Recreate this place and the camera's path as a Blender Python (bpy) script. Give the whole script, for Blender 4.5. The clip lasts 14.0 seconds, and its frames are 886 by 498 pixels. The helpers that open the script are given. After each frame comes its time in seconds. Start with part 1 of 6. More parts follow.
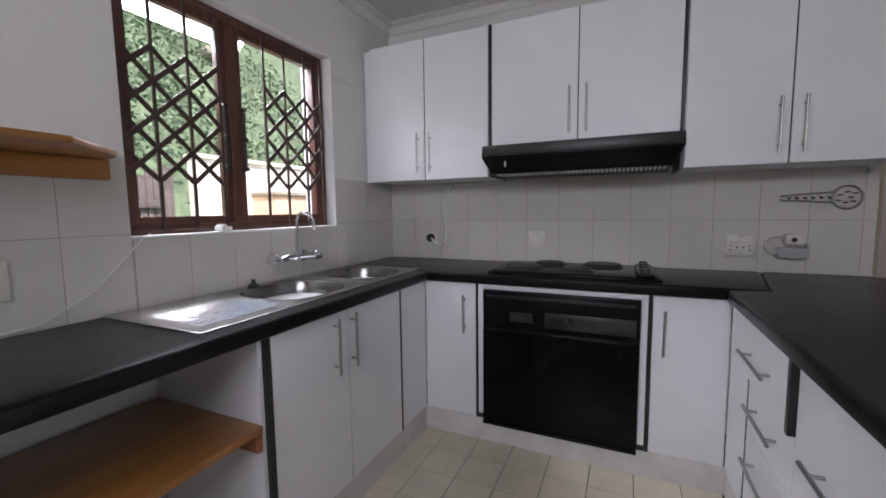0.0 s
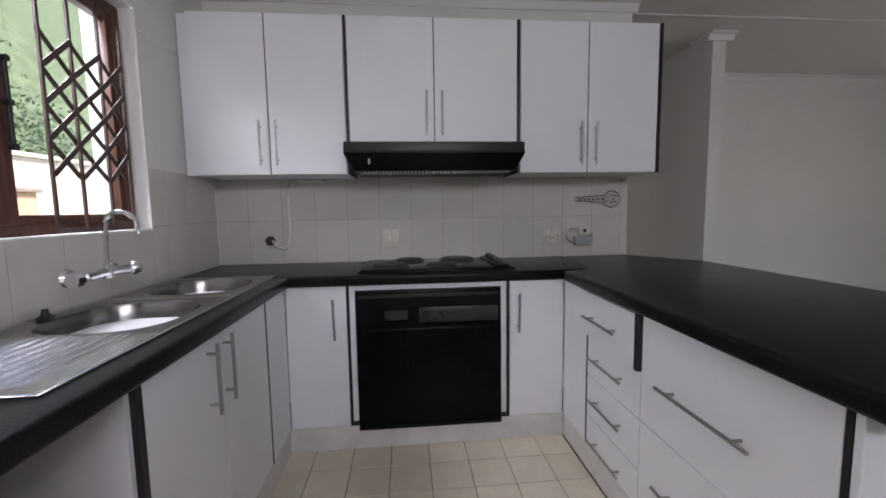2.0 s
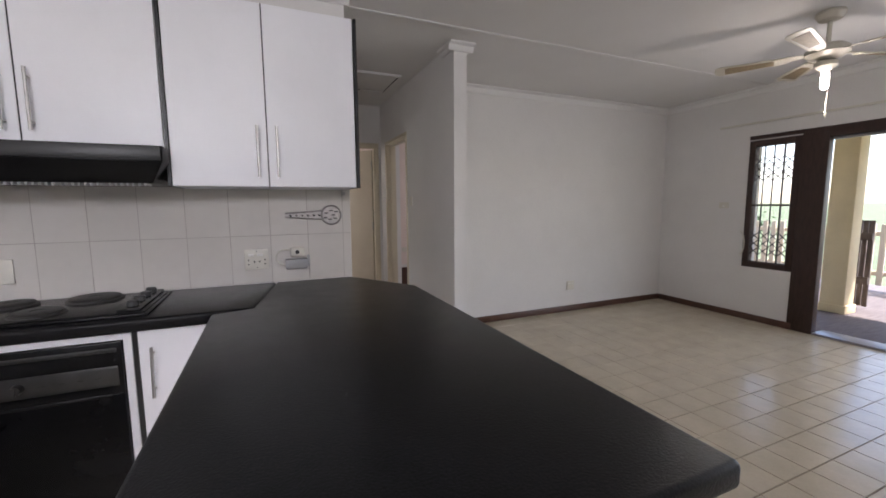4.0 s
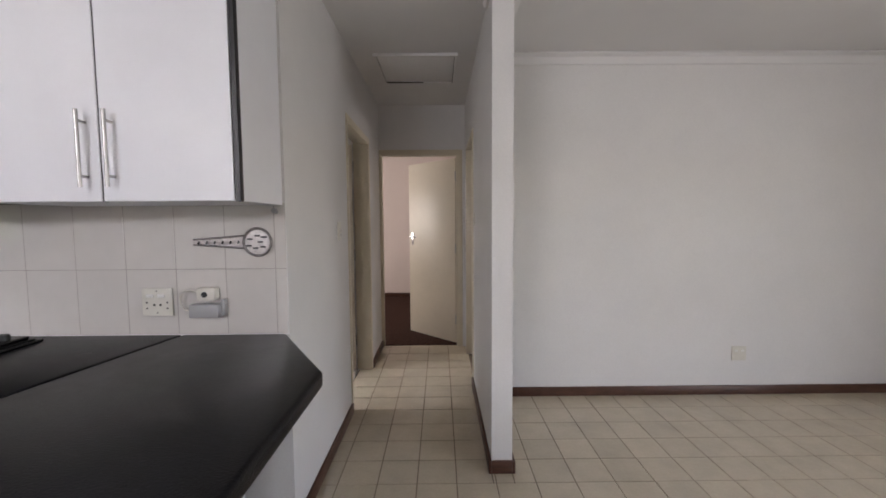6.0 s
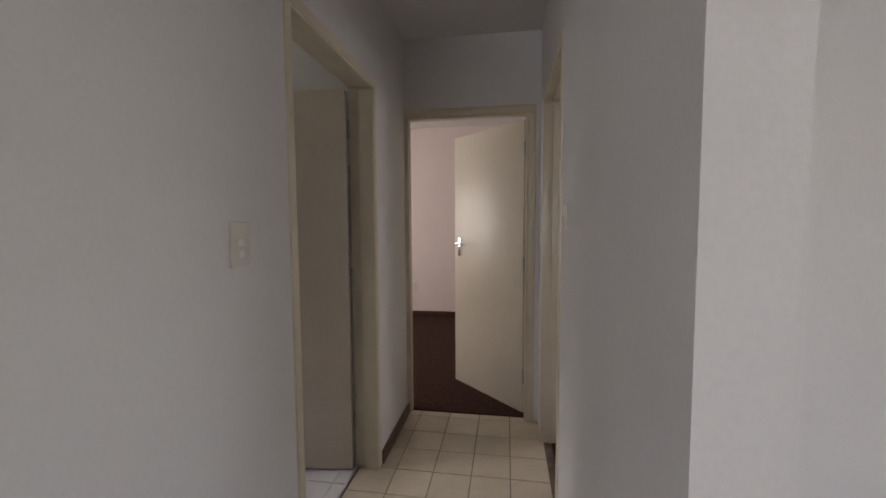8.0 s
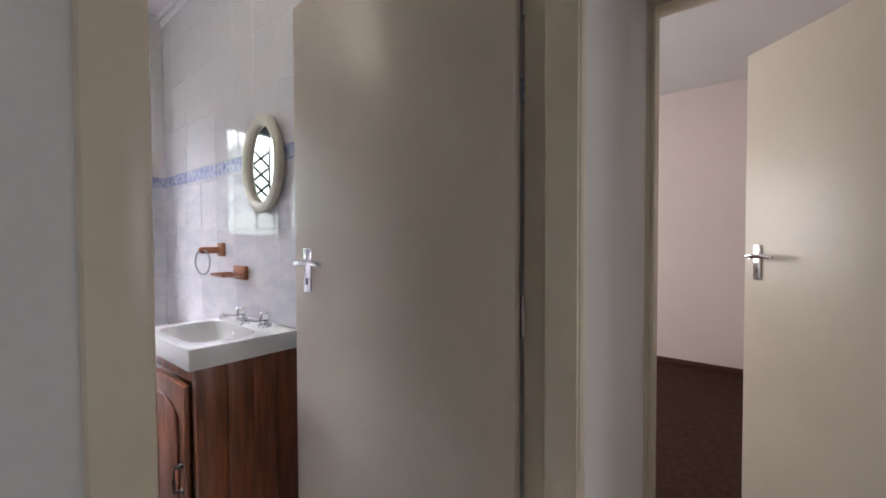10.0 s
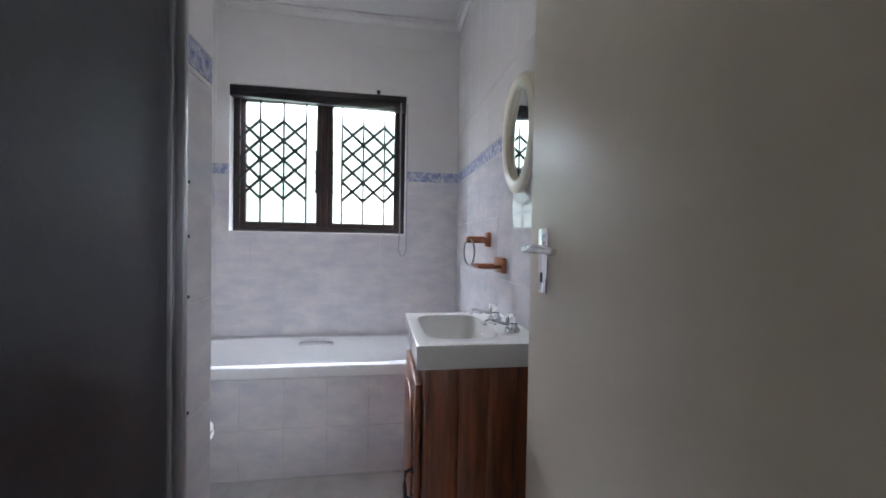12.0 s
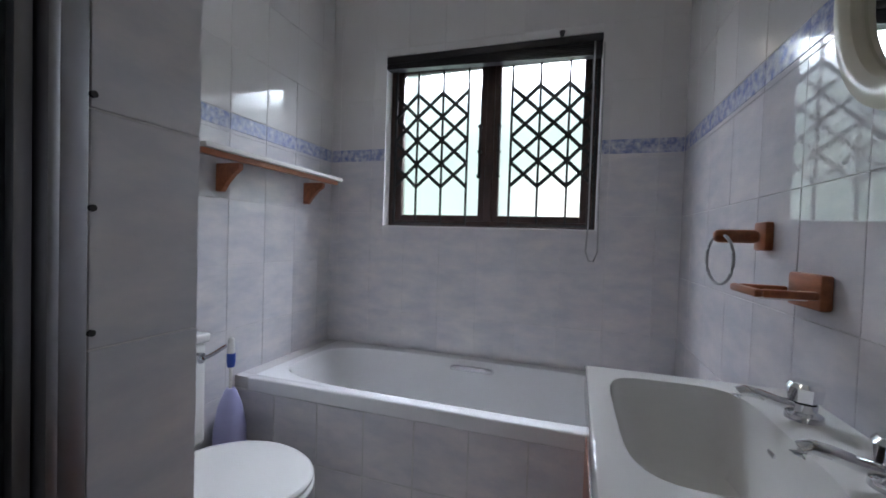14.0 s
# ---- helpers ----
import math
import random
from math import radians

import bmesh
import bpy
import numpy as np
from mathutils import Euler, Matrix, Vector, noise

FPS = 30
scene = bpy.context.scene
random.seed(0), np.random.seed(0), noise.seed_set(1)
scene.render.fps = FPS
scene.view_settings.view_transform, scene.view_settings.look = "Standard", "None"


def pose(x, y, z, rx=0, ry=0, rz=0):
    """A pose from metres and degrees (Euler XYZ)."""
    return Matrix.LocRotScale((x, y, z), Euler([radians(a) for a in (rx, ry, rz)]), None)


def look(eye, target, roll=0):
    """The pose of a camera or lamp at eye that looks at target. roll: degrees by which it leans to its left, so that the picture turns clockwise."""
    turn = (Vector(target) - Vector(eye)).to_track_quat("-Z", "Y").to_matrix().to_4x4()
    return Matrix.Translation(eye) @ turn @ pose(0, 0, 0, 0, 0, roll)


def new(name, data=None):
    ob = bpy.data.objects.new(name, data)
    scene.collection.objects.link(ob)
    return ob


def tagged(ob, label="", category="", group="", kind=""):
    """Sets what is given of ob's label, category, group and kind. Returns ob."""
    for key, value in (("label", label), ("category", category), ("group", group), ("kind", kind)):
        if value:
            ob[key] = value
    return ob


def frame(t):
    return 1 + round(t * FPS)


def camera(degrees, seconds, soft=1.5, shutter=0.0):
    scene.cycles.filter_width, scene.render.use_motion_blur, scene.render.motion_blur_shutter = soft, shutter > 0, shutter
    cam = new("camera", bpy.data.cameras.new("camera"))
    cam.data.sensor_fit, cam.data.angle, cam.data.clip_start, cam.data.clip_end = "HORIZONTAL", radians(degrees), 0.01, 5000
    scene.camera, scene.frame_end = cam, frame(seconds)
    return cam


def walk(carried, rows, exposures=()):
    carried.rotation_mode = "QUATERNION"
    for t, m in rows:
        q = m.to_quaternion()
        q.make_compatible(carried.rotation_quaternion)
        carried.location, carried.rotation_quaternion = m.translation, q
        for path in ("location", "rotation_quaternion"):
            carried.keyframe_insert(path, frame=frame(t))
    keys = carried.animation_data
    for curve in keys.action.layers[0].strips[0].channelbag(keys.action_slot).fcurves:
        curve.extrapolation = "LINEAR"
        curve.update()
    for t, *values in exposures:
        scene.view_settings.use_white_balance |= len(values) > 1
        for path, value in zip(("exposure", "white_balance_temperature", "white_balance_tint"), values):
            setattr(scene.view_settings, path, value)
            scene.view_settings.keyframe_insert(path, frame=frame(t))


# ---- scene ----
cam = camera(95.4, 14.0, soft=1.7)
PATH = [
    (0, (1.598, -2.624, 1.228), (0.778, -0.809, 1.037), -0.7),
    (0.5, (1.392, -2.587, 1.216), (0.749, -0.703, 1.023), -0.8),
    (1, (1.245, -2.576, 1.228), (0.867, -0.621, 1.033), -0.8),
    (1.5, (1.158, -2.605, 1.226), (1.06, -0.618, 1.028), -0.8),
    (2, (1.182, -2.661, 1.214), (1.362, -0.679, 1.019), -0.9),
    (2.5, (1.361, -2.68, 1.258), (1.886, -0.762, 1.046), -0.6),
    (3, (1.667, -2.673, 1.281), (2.41, -0.83, 1.058), -0.6),
    (3.5, (1.944, -2.6, 1.319), (2.765, -0.791, 1.089), -0.5),
    (3.7, (2.052, -2.537, 1.326), (2.883, -0.733, 1.096), -0.4),
    (4.3, (2.42, -2.50, 1.332), (3.13, -0.637, 1.12), -0.4),
    (4.8, (2.76, -2.43, 1.338), (3.292, -0.508, 1.14), -0.4),
    (5.3, (3.05, -2.17, 1.343), (3.352, -0.196, 1.175), -0.4),
    (5.8, (3.255, -1.786, 1.345), (3.336, 0.207, 1.205), -0.4),
    (6, (3.333, -1.662, 1.348), (3.347, 0.334, 1.21), -0.4),
    (6.5, (3.413, -1.306, 1.331), (3.288, 0.686, 1.2), -0.3),
    (7, (3.432, -0.911, 1.345), (3.234, 1.075, 1.212), -0.4),
    (7.2, (3.439, -0.744, 1.348), (3.218, 1.239, 1.213), -0.4),
    (9.3, (3.18, 0.78, 1.318), (2.40, 2.62, 1.21), -0.4),
    (9.5, (3.146, 0.873, 1.299), (2.232, 2.649, 1.203), -0.4),
    (10, (3.031, 1.06, 1.239), (1.781, 2.62, 1.191), -0.2),
    (10.5, (2.963, 1.196, 1.21), (1.393, 2.434, 1.163), -0.1),
    (11, (2.927, 1.303, 1.207), (1.134, 2.187, 1.17), 0.1),
    (11.5, (2.843, 1.398, 1.195), (0.925, 1.964, 1.163), 0.3),
    (12, (2.708, 1.454, 1.179), (0.734, 1.77, 1.14), 1.0),
    (12.5, (2.524, 1.509, 1.177), (0.524, 1.536, 1.134), 1.0),
    (13, (2.343, 1.545, 1.169), (0.357, 1.317, 1.123), 1.5),
    (13.5, (2.168, 1.557, 1.17), (0.217, 1.122, 1.125), 1.7),
    (14, (2.006, 1.531, 1.159), (0.104, 0.916, 1.107), 1.9),
]
walk(cam, [(t, look(eye, target, roll)) for t, eye, target, roll in PATH],
     [(0, 1.12, 6250, 19), (2.0, 1.12, 6350, 19), (3.5, 1.6, 6450, 20), (5.8, 2.15, 6500, 20), (6.5, 1.85, 6500, 20), (7.1, 1.6, 6500, 20), (9.3, 2.2, 6350, 21), (10.6, 2.2, 5850, 17), (11.5, 2.0, 5800, 15), (12.0, 1.68, 5750, 14), (13.0, 1.3, 5700, 14), (14, 0.76, 5750, 14)])

# ---- world and light ----
world = bpy.data.worlds.new("sky_world")
scene.world = world
world.use_nodes = True
_wn = world.node_tree
_sky = _wn.nodes.new("ShaderNodeTexSky")
_sky.sky_type, _sky.sun_disc = "NISHITA", False
_sky.sun_elevation, _sky.sun_rotation = radians(55), radians(128)
_wn.links.new(_sky.outputs[0], _wn.nodes["Background"].inputs[0])
_wn.nodes["Background"].inputs[1].default_value = 0.15


def lamp(name, kind, m, energy, color=(1, 1, 1), size=(1, 1), angle=0.5):
    data = bpy.data.lights.new(name, kind)
    data.energy, data.color = energy, color
    if kind == "AREA":
        data.shape, data.size, data.size_y = "RECTANGLE", size[0], size[1]
    if kind == "SUN":
        data.angle = radians(angle)
    if kind == "POINT":
        data.shadow_soft_size = size[0]
    ob = new(name, data)
    ob.matrix_world = m
    return ob


lamp("sun", "SUN", look((0, 0, 0), (-0.45, 0.35, -0.82)), 4.4, (1, 0.96, 0.9), angle=2)
# daylight that enters by the openings
lamp("patio_daylight", "AREA", look((7.2, -2.3, 1.15), (0, -2.3, 1.0)), 7, (0.95, 0.98, 1), (2.4, 1.9))
lamp("kitchen_daylight", "AREA", look((-0.62, -1.2, 2.55), (0.6, -1.2, 1.1)), 38, (0.96, 0.98, 1), (1.3, 0.7))
# fill through an assumed, unseen rear window, to brighten the cabinet fronts
lamp("rear_fill_light", "AREA", look((1.5, -4.42, 2.1), (1.5, 0, 1.7)), 15, (0.97, 0.985, 1), (1.6, 0.48))
lamp("bathroom_daylight", "AREA", look((-0.66, 1.07, 2.55), (0.6, 1.07, 1.0)), 80, (0.95, 0.97, 1), (1.2, 0.7))
lamp("bathroom_window_light", "AREA", look((-0.22, 1.07, 1.68), (1, 1.07, 1.68)), 1.25, (0.88, 1, 0.95), (1.08, 0.9))
# bedroom windows are unseen and not built: a lamp inside replaces them
lamp("bedroom_daylight", "AREA", look((0.2, 3.6, 1.6), (3, 3.7, 1.2)), 11, (1, 0.98, 0.88), (1.9, 1.2))
# position unknown; added to brighten the corridor through door_3
lamp("second_bedroom_fill_light", "AREA", look((7.2, 2.9, 1.6), (3.4, 1.95, 1.1)), 15, (0.98, 0.98, 0.96), (2.2, 1.5))
lamp("bathroom_lamp_light", "POINT", pose(1.36, 1.2, 2.54), 0.6, (1, 0.86, 0.6), (0.05,))
lamp("fan_bulb_light", "POINT", pose(5.65, -0.98, 1.98), 1.2, (1, 0.93, 0.8), (0.05,))

# ---- materials ----


def mat(name, col, rough=0.5, metal=0.0, var=0.08, scale=3.0, bump=0.0, bscale=120.0, fine=0.0, coat=0.0, spec=0.5,
        stretch=(1, 1, 1), tint=None, rvar=0.0, island=0.0):
    m = bpy.data.materials.new(name)
    m.use_nodes = True
    nt = m.node_tree
    b = nt.nodes["Principled BSDF"]
    b.inputs["Roughness"].default_value, b.inputs["Metallic"].default_value = rough, metal
    b.inputs["Coat Weight"].default_value, b.inputs["Specular IOR Level"].default_value = coat, spec
    tc = nt.nodes.new("ShaderNodeNewGeometry")
    mp = nt.nodes.new("ShaderNodeMapping")
    mp.inputs["Scale"].default_value = stretch
    nt.links.new(tc.outputs["Position"], mp.inputs["Vector"])
    n = nt.nodes.new("ShaderNodeTexNoise")
    n.inputs["Scale"].default_value, n.inputs["Detail"].default_value = scale, 6
    n.inputs["Roughness"].default_value = 0.62
    nt.links.new(mp.outputs[0], n.inputs["Vector"])
    ramp = nt.nodes.new("ShaderNodeValToRGB")
    lo = [c * (1 - var) for c in col] if tint is None else tint
    hi = [min(1, c * (1 + var)) for c in col]
    ramp.color_ramp.elements[0].position, ramp.color_ramp.elements[1].position = 0.32, 0.68
    ramp.color_ramp.elements[0].color, ramp.color_ramp.elements[1].color = (*lo, 1), (*hi, 1)
    nt.links.new(n.outputs["Fac"], ramp.inputs[0])
    out = ramp.outputs[0]
    if fine or island:
        n2 = nt.nodes.new("ShaderNodeTexNoise")
        n2.inputs["Scale"].default_value, n2.inputs["Detail"].default_value = bscale, 3
        nt.links.new(mp.outputs[0], n2.inputs["Vector"])
        mul = nt.nodes.new("ShaderNodeMapRange")
        mul.inputs["From Min"].default_value, mul.inputs["From Max"].default_value = 0.3, 0.7
        mul.inputs["To Min"].default_value, mul.inputs["To Max"].default_value = 1 - fine, 1 + fine
        nt.links.new(n2.outputs["Fac"], mul.inputs["Value"])
        hsv = nt.nodes.new("ShaderNodeHueSaturation")
        nt.links.new(out, hsv.inputs["Color"])
        val = mul.outputs[0]
        if island:
            oi = nt.nodes.new("ShaderNodeObjectInfo")
            mr = nt.nodes.new("ShaderNodeMapRange")
            mr.inputs["To Min"].default_value, mr.inputs["To Max"].default_value = 1 - island, 1 + island
            nt.links.new(oi.outputs["Random"], mr.inputs["Value"])
            mm = nt.nodes.new("ShaderNodeMath")
            mm.operation = "MULTIPLY"
            nt.links.new(mr.outputs[0], mm.inputs[0])
            nt.links.new(val, mm.inputs[1])
            val = mm.outputs[0]
        nt.links.new(val, hsv.inputs["Value"])
        out = hsv.outputs[0]
    nt.links.new(out, b.inputs["Base Color"])
    if rvar:
        rr = nt.nodes.new("ShaderNodeMapRange")
        rr.inputs["To Min"].default_value, rr.inputs["To Max"].default_value = max(0.02, rough - rvar), rough + rvar
        nt.links.new(n.outputs["Fac"], rr.inputs["Value"])
        nt.links.new(rr.outputs[0], b.inputs["Roughness"])
    if bump:
        n3 = nt.nodes.new("ShaderNodeTexNoise")
        n3.inputs["Scale"].default_value, n3.inputs["Detail"].default_value = bscale, 4
        nt.links.new(mp.outputs[0], n3.inputs["Vector"])
        bp = nt.nodes.new("ShaderNodeBump")
        bp.inputs["Strength"].default_value, bp.inputs["Distance"].default_value = bump, 0.002
        nt.links.new(n3.outputs["Fac"], bp.inputs["Height"])
        nt.links.new(bp.outputs[0], b.inputs["Normal"])
    return m


def glow(name, col, strength):
    m = bpy.data.materials.new(name)
    m.use_nodes = True
    b = m.node_tree.nodes["Principled BSDF"]
    b.inputs["Base Color"].default_value = (*col, 1)
    b.inputs["Emission Color"].default_value, b.inputs["Emission Strength"].default_value = (*col, 1), strength
    return m


def glass(name, rough=0.0, col=(1, 1, 1), ior=1.45, bump=0.0):
    m = bpy.data.materials.new(name)
    m.use_nodes = True
    nt = m.node_tree
    b = nt.nodes["Principled BSDF"]
    b.inputs["Base Color"].default_value = (*col, 1)
    b.inputs["Roughness"].default_value, b.inputs["IOR"].default_value = rough, ior
    b.inputs["Transmission Weight"].default_value = 1
    if bump:
        n = nt.nodes.new("ShaderNodeTexNoise")
        n.inputs["Scale"].default_value = 60
        g = nt.nodes.new("ShaderNodeNewGeometry")
        nt.links.new(g.outputs["Position"], n.inputs["Vector"])
        bp = nt.nodes.new("ShaderNodeBump")
        bp.inputs["Strength"].default_value, bp.inputs["Distance"].default_value = bump, 0.004
        nt.links.new(n.outputs["Fac"], bp.inputs["Height"])
        nt.links.new(bp.outputs[0], b.inputs["Normal"])
    return m


M_WALL = mat("wall_paint", (0.69, 0.675, 0.66), 0.75, var=0.035, scale=1.6, bump=0.25, bscale=90, fine=0.02)
M_WALL2 = mat("bedroom_paint", (0.72, 0.62, 0.58), 0.8, var=0.03, scale=1.5, bump=0.2, bscale=90)
M_CEIL = mat("ceiling_paint", (0.70, 0.69, 0.68), 0.85, var=0.03, scale=1.2, bump=0.1, bscale=60)
M_WHITE = mat("white_melamine", (0.80, 0.80, 0.83), 0.38, var=0.03, scale=2.5, bump=0.05, bscale=300, fine=0.01)
M_WHITE2 = mat("white_plinth_paint", (0.66, 0.64, 0.62), 0.55, var=0.12, scale=7, bump=0.15, bscale=60)
M_BLACK = mat("black_edging", (0.012, 0.012, 0.013), 0.4, var=0.2)
M_WORK = mat("black_worktop_laminate", (0.005, 0.005, 0.006), 0.3, var=0.3, scale=14, bump=0.45, bscale=190, fine=0.6, rvar=0.06, spec=0.2)
M_STEEL = mat("brushed_steel", (0.42, 0.41, 0.40), 0.33, 1.0, var=0.06, scale=30, stretch=(1, 6, 1))
# same steel as the sink; the bowls' dark reflections are put into this colour
M_BOWL_DARKENED = mat("sink_bowl_steel_darkened", (0.27, 0.26, 0.255), 0.24, 1.0, var=0.05, scale=8, rvar=0.05)
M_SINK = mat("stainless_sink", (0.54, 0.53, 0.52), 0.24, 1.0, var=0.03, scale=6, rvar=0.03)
M_CHROME = mat("chrome", (0.8, 0.8, 0.82), 0.07, 1.0, var=0.02)
M_ENAMEL = mat("black_enamel", (0.006, 0.006, 0.0065), 0.25, var=0.2, scale=8, rvar=0.05, spec=0.15)
M_OVENGLASS = mat("black_oven_glass", (0.003, 0.003, 0.0035), 0.22, var=0.2, spec=0.12)
M_IRON = mat("cast_iron_plate", (0.02, 0.018, 0.017), 0.5, var=0.3, scale=20, bump=0.3, bscale=200)
M_KTILE = mat("kitchen_wall_tile", (0.60, 0.57, 0.535), 0.06, var=0.04, scale=2, fine=0.015, bscale=14, island=0.025, bump=0.03)
M_GROUT = mat("pale_grout", (0.56, 0.55, 0.53), 0.85, var=0.15, scale=12)
M_DGROUT = mat("dark_floor_grout", (0.14, 0.10, 0.07), 0.9, var=0.35, scale=9)
M_KFLOOR = mat("cream_kitchen_floor_tile", (0.66, 0.60, 0.48), 0.34, var=0.07, scale=6, fine=0.03, bscale=60, island=0.05, bump=0.08, rvar=0.08)
M_FLOOR = mat("cream_floor_tile", (0.52, 0.455, 0.35), 0.2, var=0.08, scale=5, fine=0.03, bscale=70, island=0.05, bump=0.08, rvar=0.1)
M_SKIRT = mat("dark_brown_skirting_wood", (0.075, 0.032, 0.02), 0.4, var=0.3, scale=10, stretch=(1, 1, 6))
M_FRAMEWOOD = mat("dark_stained_window_wood", (0.10, 0.035, 0.022), 0.42, var=0.35, scale=14, stretch=(3, 3, 0.6), bump=0.1, bscale=90)
M_DARKWOOD = mat("very_dark_stained_wood", (0.035, 0.016, 0.012), 0.45, var=0.35, scale=14, stretch=(3, 3, 0.6))
M_PINE = mat("varnished_pine", (0.36, 0.155, 0.038), 0.32, var=0.28, scale=3, stretch=(3.5, 0.7, 3.5), fine=0.05, bscale=30, bump=0.06, coat=0.2)
M_VANITY = mat("stained_pine_vanity", (0.21, 0.066, 0.025), 0.32, var=0.5, scale=6, stretch=(6, 6, 0.6), fine=0.12, bscale=25, bump=0.06, coat=0.05)
M_TEAK = mat("reddish_teak", (0.30, 0.10, 0.04), 0.38, var=0.3, scale=9, stretch=(1, 6, 6), fine=0.08)
M_CREAM = mat("cream_gloss_door_paint", (0.62, 0.55, 0.45), 0.36, var=0.04, scale=2.2, bump=0.08, bscale=26, fine=0.01, rvar=0.05)
M_FRAMEPAINT = mat("cream_frame_paint", (0.62, 0.55, 0.42), 0.3, var=0.06, scale=4, bump=0.1, bscale=40)
M_CARPET = mat("dark_brown_carpet", (0.052, 0.026, 0.02), 0.95, var=0.3, scale=30, bump=0.8, bscale=500, fine=0.3, spec=0.1)
M_BARS = mat("black_burglar_bar_paint", (0.014, 0.013, 0.013), 0.45, var=0.25, scale=20)
M_BARSB = mat("brown_burglar_bar_paint", (0.06, 0.034, 0.026), 0.45, var=0.25, scale=20)
M_BTILE = mat("marbled_bathroom_tile", (0.74, 0.70, 0.69), 0.03, var=0.0, scale=5.5, stretch=(1, 1, 2.4), tint=(0.57, 0.57, 0.61), fine=0.02, bscale=18, island=0.02, coat=0.2)
M_BWHITE = mat("white_bathroom_tile", (0.70, 0.68, 0.67), 0.03, var=0.02, scale=2, island=0.015, fine=0.01, bscale=12, coat=0.4)
M_BFLOOR = mat("grey_white_floor_tile", (0.58, 0.57, 0.56), 0.2, var=0.1, scale=6, island=0.03, fine=0.02)
M_PORC = mat("white_porcelain", (0.80, 0.79, 0.76), 0.07, var=0.015, scale=3, coat=0.3)
M_ACRYL = mat("white_bath_enamel", (0.78, 0.78, 0.78), 0.1, var=0.02, scale=3)
M_ALU = mat("grey_aluminium", (0.36, 0.36, 0.38), 0.38, 1.0, var=0.05, scale=20, stretch=(1, 1, 0.2))
M_PLASTIC = mat("ivory_plastic", (0.64, 0.615, 0.545), 0.35, var=0.05, scale=9)
M_GREYPLAST = mat("grey_plastic", (0.36, 0.36, 0.36), 0.4, var=0.05)
M_BLKPLAST = mat("black_plastic", (0.012, 0.012, 0.012), 0.4)
M_GLASS = glass("clear_glass")
M_FROST = glass("frosted_glass", 0.3, (0.95, 1, 0.97), bump=0.3)
M_SHOWER = glass("smoked_textured_glass", 0.3, (0.22, 0.235, 0.26), bump=0.6)
M_MIRROR = mat("mirror_silver", (0.9, 0.91, 0.9), 0.01, 1.0, var=0.0)
M_PANELMETAL = mat("satin_panel_metal", (0.07, 0.07, 0.07), 0.32, 0.85, var=0.15, scale=12)

# ---- builders ----


def bx(bm, x0, x1, y0, y1, z0, z1, bev=0.0, seg=2):
    """A box in bm, its edges rounded by bev."""
    vs = [bm.verts.new((x, y, z)) for x in (x0, x1) for y in (y0, y1) for z in (z0, z1)]
    fs = [bm.faces.new([vs[i] for i in f]) for f in
          ((0, 1, 3, 2), (4, 6, 7, 5), (0, 4, 5, 1), (2, 3, 7, 6), (0, 2, 6, 4), (1, 5, 7, 3))]
    if bev:
        es = list({e for f in fs for e in f.edges})
        bmesh.ops.bevel(bm, geom=es, offset=bev, segments=seg, profile=0.5, affect="EDGES")
    return bm


def box(x0, x1, y0, y1, z0, z1, bev=0.0, seg=2):
    return bx(bmesh.new(), min(x0, x1), max(x0, x1), min(y0, y1), max(y0, y1), min(z0, z1), max(z0, z1), bev, seg)


def rod(bm, a, b, r, seg=12, r2=None):
    """A round bar from a to b in bm."""
    a, b = Vector(a), Vector(b)
    m = Matrix.Translation((a + b) / 2) @ (b - a).to_track_quat("Z", "Y").to_matrix().to_4x4()
    bmesh.ops.create_cone(bm, cap_ends=True, segments=seg, radius1=r, radius2=r if r2 is None else r2,
                          depth=(b - a).length, matrix=m)
    return bm


def tube(bm, pts, r, seg=10):
    """A bent round pipe through pts in bm."""
    pts = [Vector(p) for p in pts]
    rings = []
    for i, p in enumerate(pts):
        d = (pts[min(i + 1, len(pts) - 1)] - pts[max(i - 1, 0)]).normalized()
        up = Vector((0, 0, 1)) if abs(d.z) < 0.9 else Vector((0, 1, 0))
        u = d.cross(up).normalized()
        v = d.cross(u).normalized()
        rings.append([bm.verts.new(p + r * (math.cos(k * math.tau / seg) * u + math.sin(k * math.tau / seg) * v)) for k in range(seg)])
    for a, b in zip(rings, rings[1:]):
        for k in range(seg):
            bm.faces.new((a[k], a[(k + 1) % seg], b[(k + 1) % seg], b[k]))
    bm.faces.new(rings[0]), bm.faces.new(rings[-1][::-1])
    return bm


def arc(p, q, bend, n=8):
    """Points from p to q, bowed by the vector bend at the middle."""
    p, q, bend = Vector(p), Vector(q), Vector(bend)
    return [p.lerp(q, i / n) + bend * (4 * (i / n) * (1 - i / n)) for i in range(n + 1)]


def prism(pts, z0, z1, bev=0.0, seg=2, axis="z"):
    """The outline pts, drawn out from z0 to z1 along an axis."""
    bm = bmesh.new()
    def at(p, h):
        return {"z": (p[0], p[1], h), "x": (h, p[0], p[1]), "y": (p[0], h, p[1])}[axis]
    lo, hi = [bm.verts.new(at(p, z0)) for p in pts], [bm.verts.new(at(p, z1)) for p in pts]
    bm.faces.new(lo[::-1]), bm.faces.new(hi)
    n = len(pts)
    for i in range(n):
        bm.faces.new((lo[i], lo[(i + 1) % n], hi[(i + 1) % n], hi[i]))
    bmesh.ops.recalc_face_normals(bm, faces=bm.faces)
    if bev:
        bmesh.ops.bevel(bm, geom=list(bm.edges), offset=bev, segments=seg, profile=0.5, affect="EDGES")
    return bm


